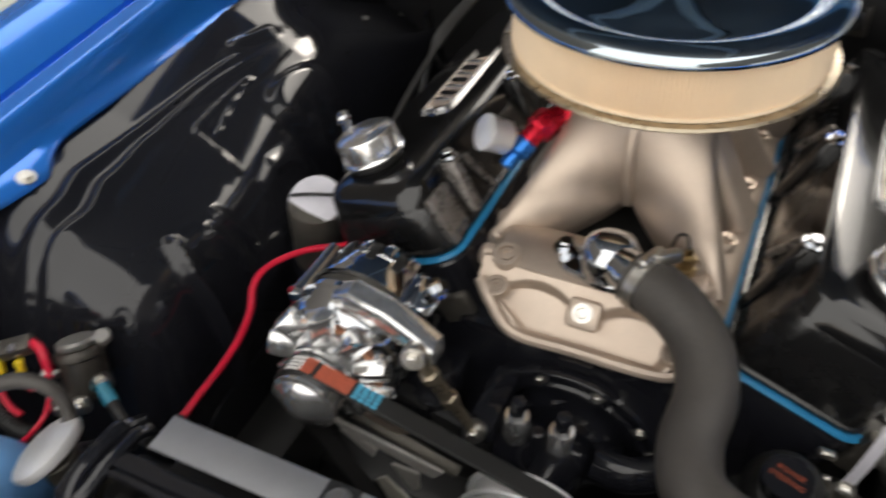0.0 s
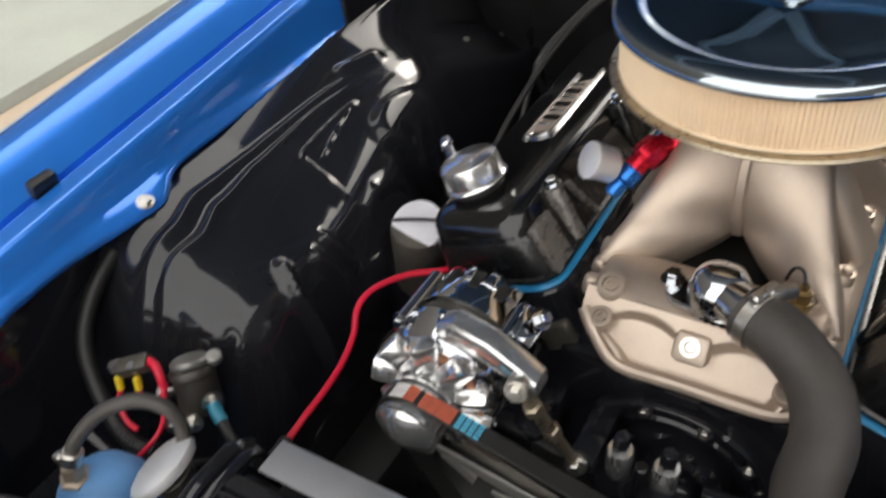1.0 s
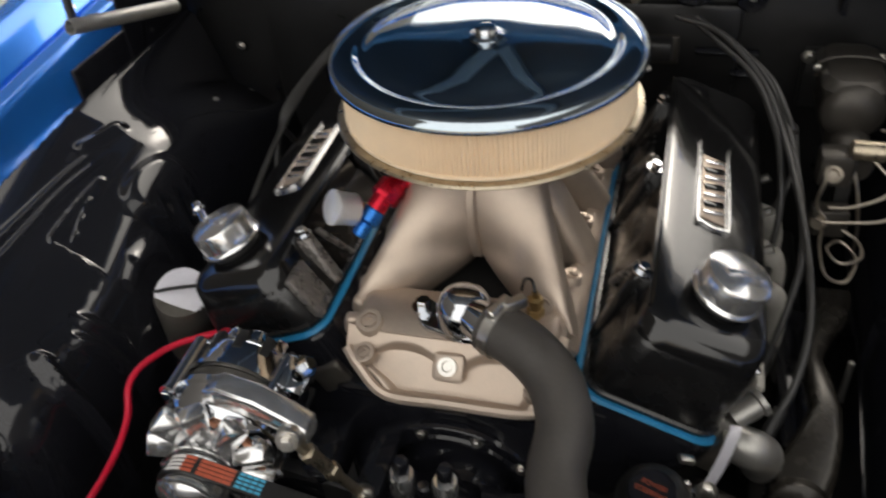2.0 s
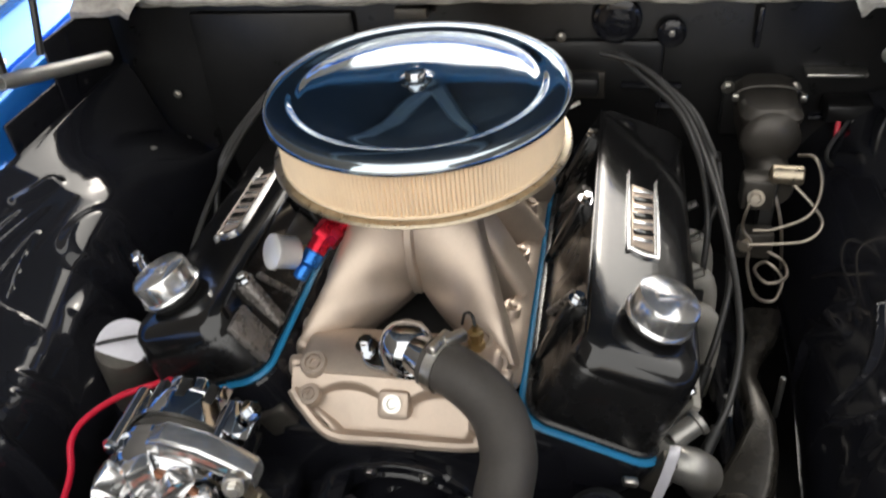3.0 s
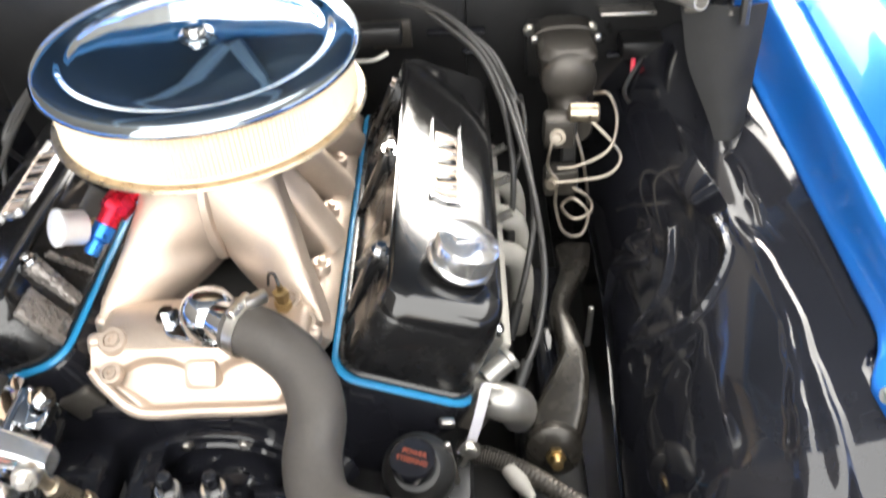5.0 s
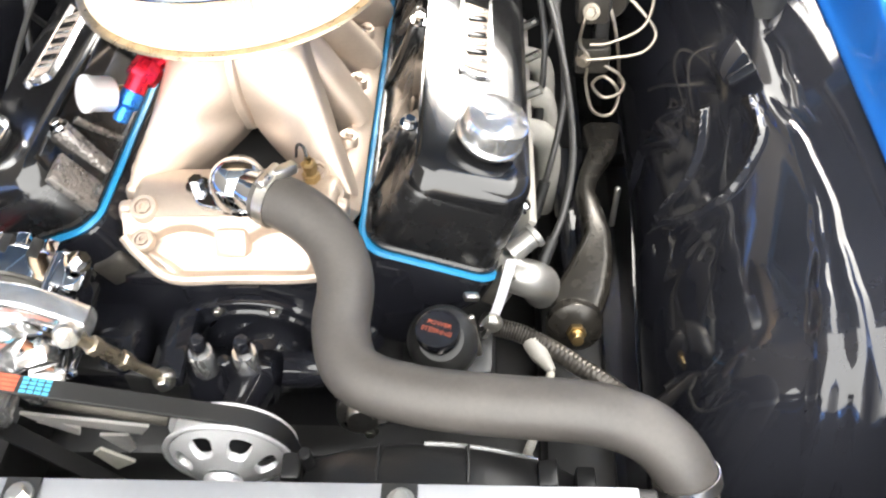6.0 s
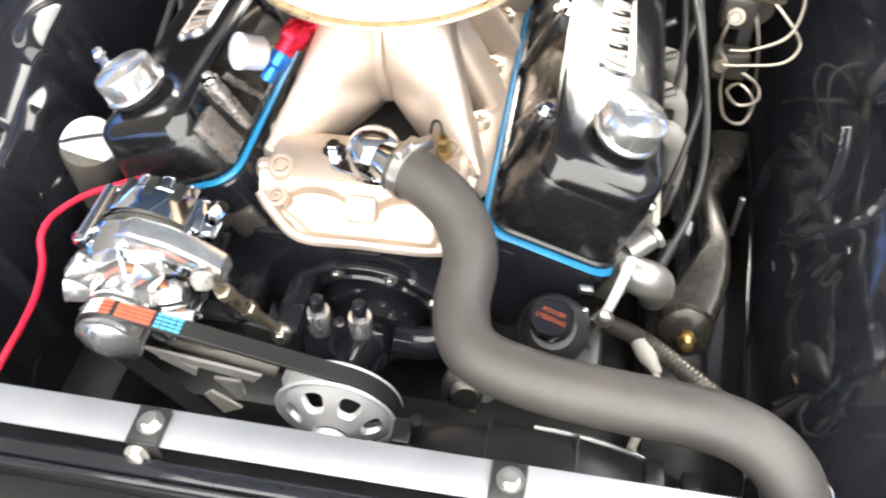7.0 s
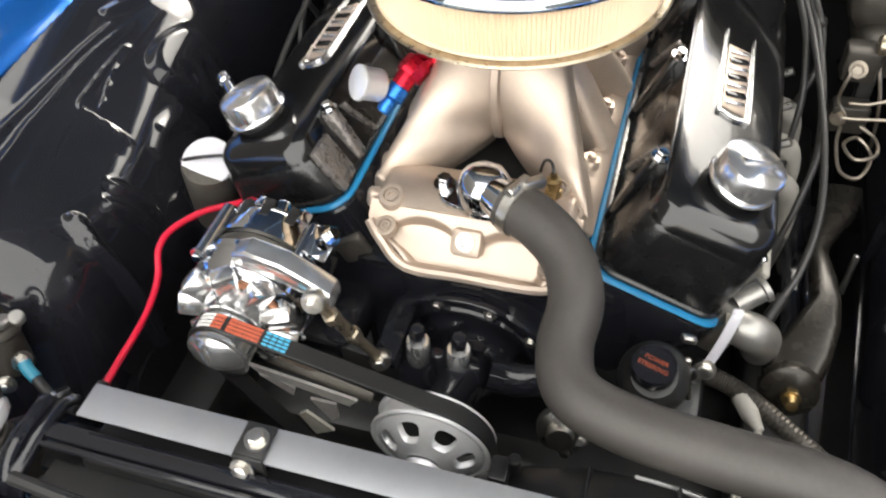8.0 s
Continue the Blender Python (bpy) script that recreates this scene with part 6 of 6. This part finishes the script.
# ---- ignition wires ----


def plug_wire(points, r=0.0045, name="ignition_wire"):
    t = thing("ignition_wire", "grey-black ignition wire looped beside the valve cover", "ignition wire", points[0], group="ignition wires")
    part("wire", sweep(points, r, 10, 8), CABLE, t)
    part("boot", sweep([Vector(points[-1]) + (Vector(points[-2]) - Vector(points[-1])) * 0.3, points[-1], Vector(points[-1]) + (Vector(points[-1]) - Vector(points[-2])).normalized() * 0.03], r * 1.7, 10, 4), RUBBER_DARK, t, "rubber boot")


for k, (dx, y1, z1) in enumerate(((0.0, -0.190, 0.640), (0.008, -0.03, 0.62), (-0.008, 0.10, 0.62), (0.014, 0.20, 0.63))):
    pts = [(0.20 + 0.01 * k, 0.36, 0.86), (0.262 + dx, 0.335, 0.85 - 0.004 * k), (0.322 + dx, 0.27, 0.815), (0.352 + dx, 0.19, 0.785)]
    if k == 0:
        pts += [(0.372, 0.08, 0.758), (0.382, -0.02, 0.735), (0.384, -0.10, 0.705), (0.372, -0.158, 0.672), (0.354, y1, z1)]
    elif k == 1:
        pts += [(0.375, 0.09, 0.755), (0.378, 0.0, 0.722), (0.366, y1 - 0.02, 0.675), (0.35, y1 - 0.05, z1)]
    else:
        pts += [(0.362 + dx, y1 + 0.04, 0.755), (0.366 + dx, y1, 0.71), (0.352, y1 - 0.03, z1)]
    plug_wire(pts)
for k, (y1, z1) in enumerate(((-0.02, 0.62), (0.08, 0.62), (0.16, 0.63))):
    plug_wire([(-0.20 - 0.01 * k, 0.36, 0.86), (-0.262 - 0.006 * k, 0.32, 0.855), (-0.315 - 0.005 * k, 0.25, 0.825), (-0.352 - 0.005 * k, 0.15, 0.775), (-0.366, y1 + 0.02, 0.70), (-0.352, y1 - 0.03, z1)])

hd = thing("exhaust_header", "pale coated exhaust header tubes below the valve cover", "exhaust header", (0.35, 0.05, 0.45))
part("flange", box((0.318, 0.035, 0.640), (0.012, 0.42, 0.075), 0.004, (0, 28, 0)), PLUG, hd)
for y in (0.005, 0.085, 0.165):
    part("primary_tube", sweep([(0.312, y, 0.655), (0.338, y - 0.004, 0.660), (0.358, y + 0.004, 0.640), (0.366, y + 0.016, 0.58), (0.362, y + 0.03, 0.48)], 0.0175, 16, 6), PLUG, hd)
    part("spark_plug", lathe([(0, 0), (0.010, 0), (0.010, 0.012), (0.006, 0.014), (0.006, 0.04), (0, 0.04)], (0.318, y + 0.044, 0.672), (0.40, y + 0.044, 0.72), 6), STEEL, hd)

dist = thing("distributor", "black distributor behind the air cleaner", "distributor", (0.12, 0.30, 0.7))
part("cap", lathe([(0, 0), (0.05, 0), (0.052, 0.01), (0.05, 0.05), (0.038, 0.07), (0, 0.074)], (0.0, 0.30, 0.76), (0.0, 0.32, 1.0), 28), PLASTIC, dist)
part("bracket", box((0.176, 0.428, 0.774), (0.066, 0.014, 0.050), 0.004), CAST_BROWN, dist)
part("ring_eye", lathe([(0.007, -0.003), (0.013, -0.003), (0.013, 0.003), (0.007, 0.003), (0.007, -0.003)], (0.182, 0.417, 0.777), (0.182, -1, 0.777), 20), BRASS, dist, "brass ring eye")
part("lead", sweep([(0.168, 0.412, 0.748), (0.145, 0.400, 0.742), (0.11, 0.385, 0.748)], 0.004, 8, 5), STEEL, dist)
part("arm", box((0.10, 0.335, 0.82), (0.20, 0.03, 0.03), 0.005), PLASTIC, dist)

# ---- driver side: brake master cylinder, lines, steering ----
mc = thing("brake_master_cylinder", "dark grey brake master cylinder with reservoir", "master cylinder", (0.45, 0.32, 0.70))
part("reservoir", loft([[(x, y, z) for x, y in round_rect(0.450 - w, 0.450 + w, 0.335 - d, 0.335 + d, 0.022)] for w, d, z in ((0.036, 0.058, 0.735), (0.040, 0.062, 0.75), (0.041, 0.064, 0.790), (0.044, 0.068, 0.793), (0.044, 0.068, 0.799), (0.041, 0.064, 0.803), (0.036, 0.058, 0.812), (0.022, 0.04, 0.816))]), CAST_BROWN, mc, "dark reservoir with domed lid")
part("bail", sweep([(0.404, 0.330, 0.79), (0.404, 0.330, 0.812), (0.43, 0.330, 0.822), (0.47, 0.330, 0.822), (0.496, 0.330, 0.812), (0.496, 0.330, 0.79)], 0.0020, 8, 6), CAST_BROWN, mc)
for x in (0.402, 0.498):
    part("bail_clip", box((x, 0.326, 0.806), (0.010, 0.010, 0.012), 0.003), STEEL, mc, "bright bail clip")
part("front_dome", lathe([(0.040, 0), (0.042, 0.004), (0.038, 0.010), (0.024, 0.016), (0, 0.018)], (0.450, 0.270, 0.770), (0.446, -0.2, 0.80), 28), CAST_BROWN, mc, "ringed dome end")
part("bore", lathe([(0, 0), (0.027, 0), (0.03, 0.004), (0.03, 0.14), (0.024, 0.15), (0.024, 0.20), (0.034, 0.202), (0.034, 0.225), (0, 0.225)], (0.452, 0.205, 0.722), (0.452, 1, 0.722), 28), CAST_BROWN, mc)
part("flange", box((0.452, 0.430, 0.735), (0.11, 0.02, 0.10), 0.006), BLACK_SATIN, mc)
for x in (0.402, 0.502):
    part("stud", bolt((x, 0.420, 0.775), (0, -1, 0), 0.007, 0.010), STEEL, mc)
pv = thing("brake_valve", "brass and steel brake proportioning valve with looped lines", "brake valve", (0.44, 0.17, 0.62))
part("cylinder", lathe([(0, 0), (0.011, 0), (0.0135, 0.002), (0.0135, 0.040), (0.011, 0.043), (0, 0.043)], (0.440, 0.176, 0.768), (0.52, 0.172, 0.768), 24), TARNISHED, pv, "tarnished valve cylinder")
part("block", box((0.428, 0.185, 0.735), (0.045, 0.035, 0.05), 0.006), CAST_BROWN, pv)
part("lower_block", box((0.432, 0.165, 0.660), (0.05, 0.030, 0.045), 0.006), CAST_BROWN, pv)
part("brass_nut", bolt((0.418, 0.150, 0.665), (-0.4, -1, 0.3), 0.0075, 0.012), LINE_STEEL, pv)
part("brass_nut", bolt((0.425, 0.165, 0.735), (-0.3, -1, 0.4), 0.008, 0.012), LINE_STEEL, pv)
LINE = (([(0.480, 0.215, 0.775), (0.500, 0.200, 0.780), (0.512, 0.185, 0.745), (0.500, 0.170, 0.705), (0.455, 0.155, 0.690), (0.425, 0.150, 0.690)],),
        ([(0.470, 0.200, 0.745), (0.505, 0.180, 0.715), (0.520, 0.170, 0.690), (0.500, 0.155, 0.672), (0.450, 0.148, 0.668), (0.418, 0.145, 0.668)],),
        ([(0.432, 0.160, 0.66), (0.470, 0.140, 0.645), (0.472, 0.110, 0.640), (0.445, 0.095, 0.640), (0.430, 0.118, 0.645), (0.450, 0.142, 0.640), (0.470, 0.122, 0.628), (0.455, 0.080, 0.622), (0.430, 0.085, 0.625), (0.422, 0.125, 0.640), (0.425, 0.150, 0.650)],),
        ([(0.430, 0.175, 0.755), (0.415, 0.160, 0.720), (0.412, 0.155, 0.690), (0.425, 0.150, 0.672)],),
        ([(0.448, 0.195, 0.745), (0.462, 0.170, 0.70), (0.47, 0.165, 0.66), (0.48, 0.18, 0.60)],))
for (pts,) in LINE:
    part("brake_line", sweep(pts, 0.0025, 8, 8), LINE_STEEL, pv, "coiled steel brake line")
part("stem", rod((0.452, 0.205, 0.74), (0.446, 0.180, 0.77), 0.008), CASTDARK, pv)
part("bracket", box((0.445, 0.19, 0.69), (0.02, 0.02, 0.12), 0.003), BLACK_SATIN, pv)
sw = thing("wiring_connector", "black connector with red wire on the firewall", "connector", (0.57, 0.40, 0.70))
part("block", box((0.585, 0.412, 0.745), (0.07, 0.05, 0.03), 0.005), PLASTIC, sw)
part("red_plug", sweep([(0.570, 0.385, 0.735), (0.568, 0.375, 0.72), (0.572, 0.365, 0.70), (0.578, 0.36, 0.69)], 0.0045, 8, 5), RED_WIRE, sw, "red plug")
for k in range(3):
    part("wire", sweep([(0.590 + 0.012 * k, 0.385, 0.738), (0.592 + 0.012 * k, 0.37, 0.715), (0.60 + 0.014 * k, 0.365, 0.70), (0.63 + 0.01 * k, 0.372, 0.695)], 0.0026, 6, 5), CABLE, sw)
part("wire", sweep([(0.63, 0.372, 0.695), (0.66, 0.36, 0.72), (0.69, 0.33, 0.76)], 0.004, 6, 5), CABLE, sw)
part("lead", sweep([(0.585, 0.39, 0.735), (0.55, 0.33, 0.70), (0.60, 0.25, 0.705), (0.64, 0.20, 0.735), (0.672, 0.16, 0.77)], 0.0035, 6, 6), CABLE, sw)
part("grip", box((0.56, 0.425, 0.80), (0.09, 0.03, 0.006), 0.002), STEEL, sw)

arm = thing("control_arm", "dark grey cast upper control arm with brass nut", "control arm", (0.40, -0.1, 0.5))
ARM = []
for cx, cy, w, z in ((0.452, 0.12, 0.028, 0.556), (0.447, 0.065, 0.020, 0.564), (0.424, 0.010, 0.014, 0.570), (0.414, -0.030, 0.013, 0.574), (0.420, -0.075, 0.016, 0.578), (0.424, -0.115, 0.018, 0.578), (0.414, -0.155, 0.027, 0.574), (0.398, -0.200, 0.035, 0.566), (0.388, -0.235, 0.032, 0.556)):
    ARM.append([(cx + u, cy, z + v) for u, v in round_rect(-w, w, -0.022, 0.016, 0.013, 4)])
part("arm", loft(ARM), ARM_IRON, arm)
part("ball_joint", lathe([(0, 0), (0.034, 0), (0.036, 0.004), (0.034, 0.016), (0.026, 0.022), (0, 0.024)], (0.388, -0.232, 0.552), (0.388, -0.62, 0.70), 32), ARM_IRON, arm)
part("grease_nut", join(lathe([(0, 0.0), (0.012, 0.0), (0.012, 0.008), (0, 0.009)], (0.389, -0.254, 0.561), (0.389, -0.62, 0.70), 6), lathe([(0, 0.008), (0.0078, 0.008), (0.007, 0.022), (0, 0.023)], (0.389, -0.254, 0.561), (0.389, -0.62, 0.70), 16)), BRASS, arm, "brass grease nut")
part("stud", rod((0.452, -0.06, 0.54), (0.456, -0.045, 0.60), 0.004, 10), STEEL, arm, "bright stud")
part("mount", box((0.41, 0.0, 0.46), (0.06, 0.26, 0.12), 0.012), BLACK, arm)

neck = thing("exhaust_elbow", "cast grey elbow with nipple below the valve cover", "elbow", (0.33, -0.23, 0.6))
part("elbow", sweep([(0.290, -0.205, 0.632), (0.312, -0.222, 0.632), (0.332, -0.225, 0.626), (0.345, -0.215, 0.606), (0.348, -0.20, 0.57)], [0.018, 0.022, 0.0235, 0.023, 0.022], 20, 7), ELBOW, neck)
part("nipple", lathe([(0, 0), (0.013, 0), (0.013, 0.032), (0.016, 0.034), (0.016, 0.040), (0, 0.040)], (0.308, -0.205, 0.648), (0.352, -0.175, 0.668), 20), ELBOW, neck, "bright hose nipple")
part("flange", box((0.298, -0.232, 0.622), (0.030, 0.018, 0.06), 0.004, (0, 25, 0)), CASTDARK, neck)
part("strap", loft([[p + Vector((u, 0, v)) for u, v in round_rect(-0.006, 0.006, -0.003, 0.003, 0.002, 2)] for p in spline([(0.308, -0.238, 0.676), (0.305, -0.252, 0.676), (0.296, -0.264, 0.640), (0.287, -0.270, 0.606)], 5)]), DISC, neck, "pale ground strap")
part("strap_bolt", bolt((0.287, -0.274, 0.606), (0, -1, 0.6), 0.008, 0.008), STEEL, neck)
part("small_bracket", box((0.262, -0.262, 0.640), (0.018, 0.010, 0.008), 0.002, (0, 20, 15)), STEEL, neck)

ps = thing("steering_reservoir", "black power steering reservoir with red-lettered cap", "reservoir", (0.23, -0.32, 0.55))
part("tank", lathe([(0, 0), (0.036, 0), (0.040, 0.006), (0.040, 0.066), (0.034, 0.080), (0.025, 0.088), (0, 0.089)], (0.232, -0.286, 0.578), (0.230, -0.336, 0.664), 28), BLACK_SATIN, ps)
pa_, pb_ = Vector((0.228, -0.332, 0.662)), Vector((0.228, -0.36, 1.05))
part("cap", lathe([(0, 0), (0.0235, 0), (0.0245, 0.003), (0.0245, 0.013), (0.0235, 0.016), (0.0220, 0.0162), (0.0212, 0.015), (0, 0.015)], pa_, pb_, 36), BLACK, ps, "black screw cap")
mm = frame_to(pa_, pb_)
for word, v in (("POWER", 0.0030), ("STEERING", -0.0065)):
    font = bpy.data.curves.new("lettering", "FONT")
    font.body, font.size, font.align_x, font.extrude = word, 0.0078, "CENTER", 0.0003
    tmp = bpy.data.objects.new("lettering", font)
    me = bpy.data.meshes.new_from_object(tmp)
    bpy.data.objects.remove(tmp)
    bm = bmesh.new()
    bm.from_mesh(me)
    bpy.data.meshes.remove(me)
    part("lettering", moved(bm, mm @ pose(0, 0, 0.0156, 0, 0, -18) @ pose(0, v, 0)), DIM_PRINT, ps, "faded red lettering", smooth=False)
part("dipstick_tube", rod((0.262, -0.300, 0.655), (0.272, -0.315, 0.60), 0.004, 10), STEEL, ps)
part("neck", sweep([(0.23, -0.365, 0.60), (0.25, -0.395, 0.60), (0.275, -0.40, 0.605)], 0.012, 12, 5), STEEL, ps)
part("base", box((0.245, -0.29, 0.545), (0.09, 0.08, 0.08), 0.014), BLACK_SATIN, ps)
ph = thing("steering_hose", "braided dark power steering hoses", "hose", (0.35, -0.29, 0.55))
part("hose", sweep([(0.290, -0.262, 0.580), (0.315, -0.268, 0.578), (0.345, -0.280, 0.572), (0.385, -0.302, 0.562), (0.425, -0.325, 0.550), (0.46, -0.345, 0.53)], 0.011, 14, 16, ridge=0.10), CAST_BROWN, ph, "braided brown-black hose")
part("hose", sweep([(0.302, -0.250, 0.560), (0.335, -0.262, 0.555), (0.385, -0.285, 0.545), (0.43, -0.31, 0.53)], 0.008, 12, 8), RUBBER_DARK, ph)
part("hose_end", lathe([(0.009, 0), (0.016, 0), (0.016, 0.006), (0.009, 0.006), (0.009, 0)], (0.281, -0.268, 0.590), (0.22, -0.27, 0.62), 24), STEEL, ph, "bright crimp ring")
part("plug_body", lathe([(0, 0), (0.009, 0), (0.0115, 0.006), (0.0115, 0.026), (0.008, 0.036), (0.0055, 0.048), (0, 0.050)], (0.330, -0.275, 0.575), (0.365, -0.325, 0.560), 20), PLUG, ph, "pale connector body")
part("lead", sweep([(0.355, -0.315, 0.562), (0.342, -0.38, 0.58), (0.325, -0.44, 0.62), (0.32, -0.47, 0.66), (0.322, -0.49, 0.685)], 0.005, 10, 6), PLUG, ph)
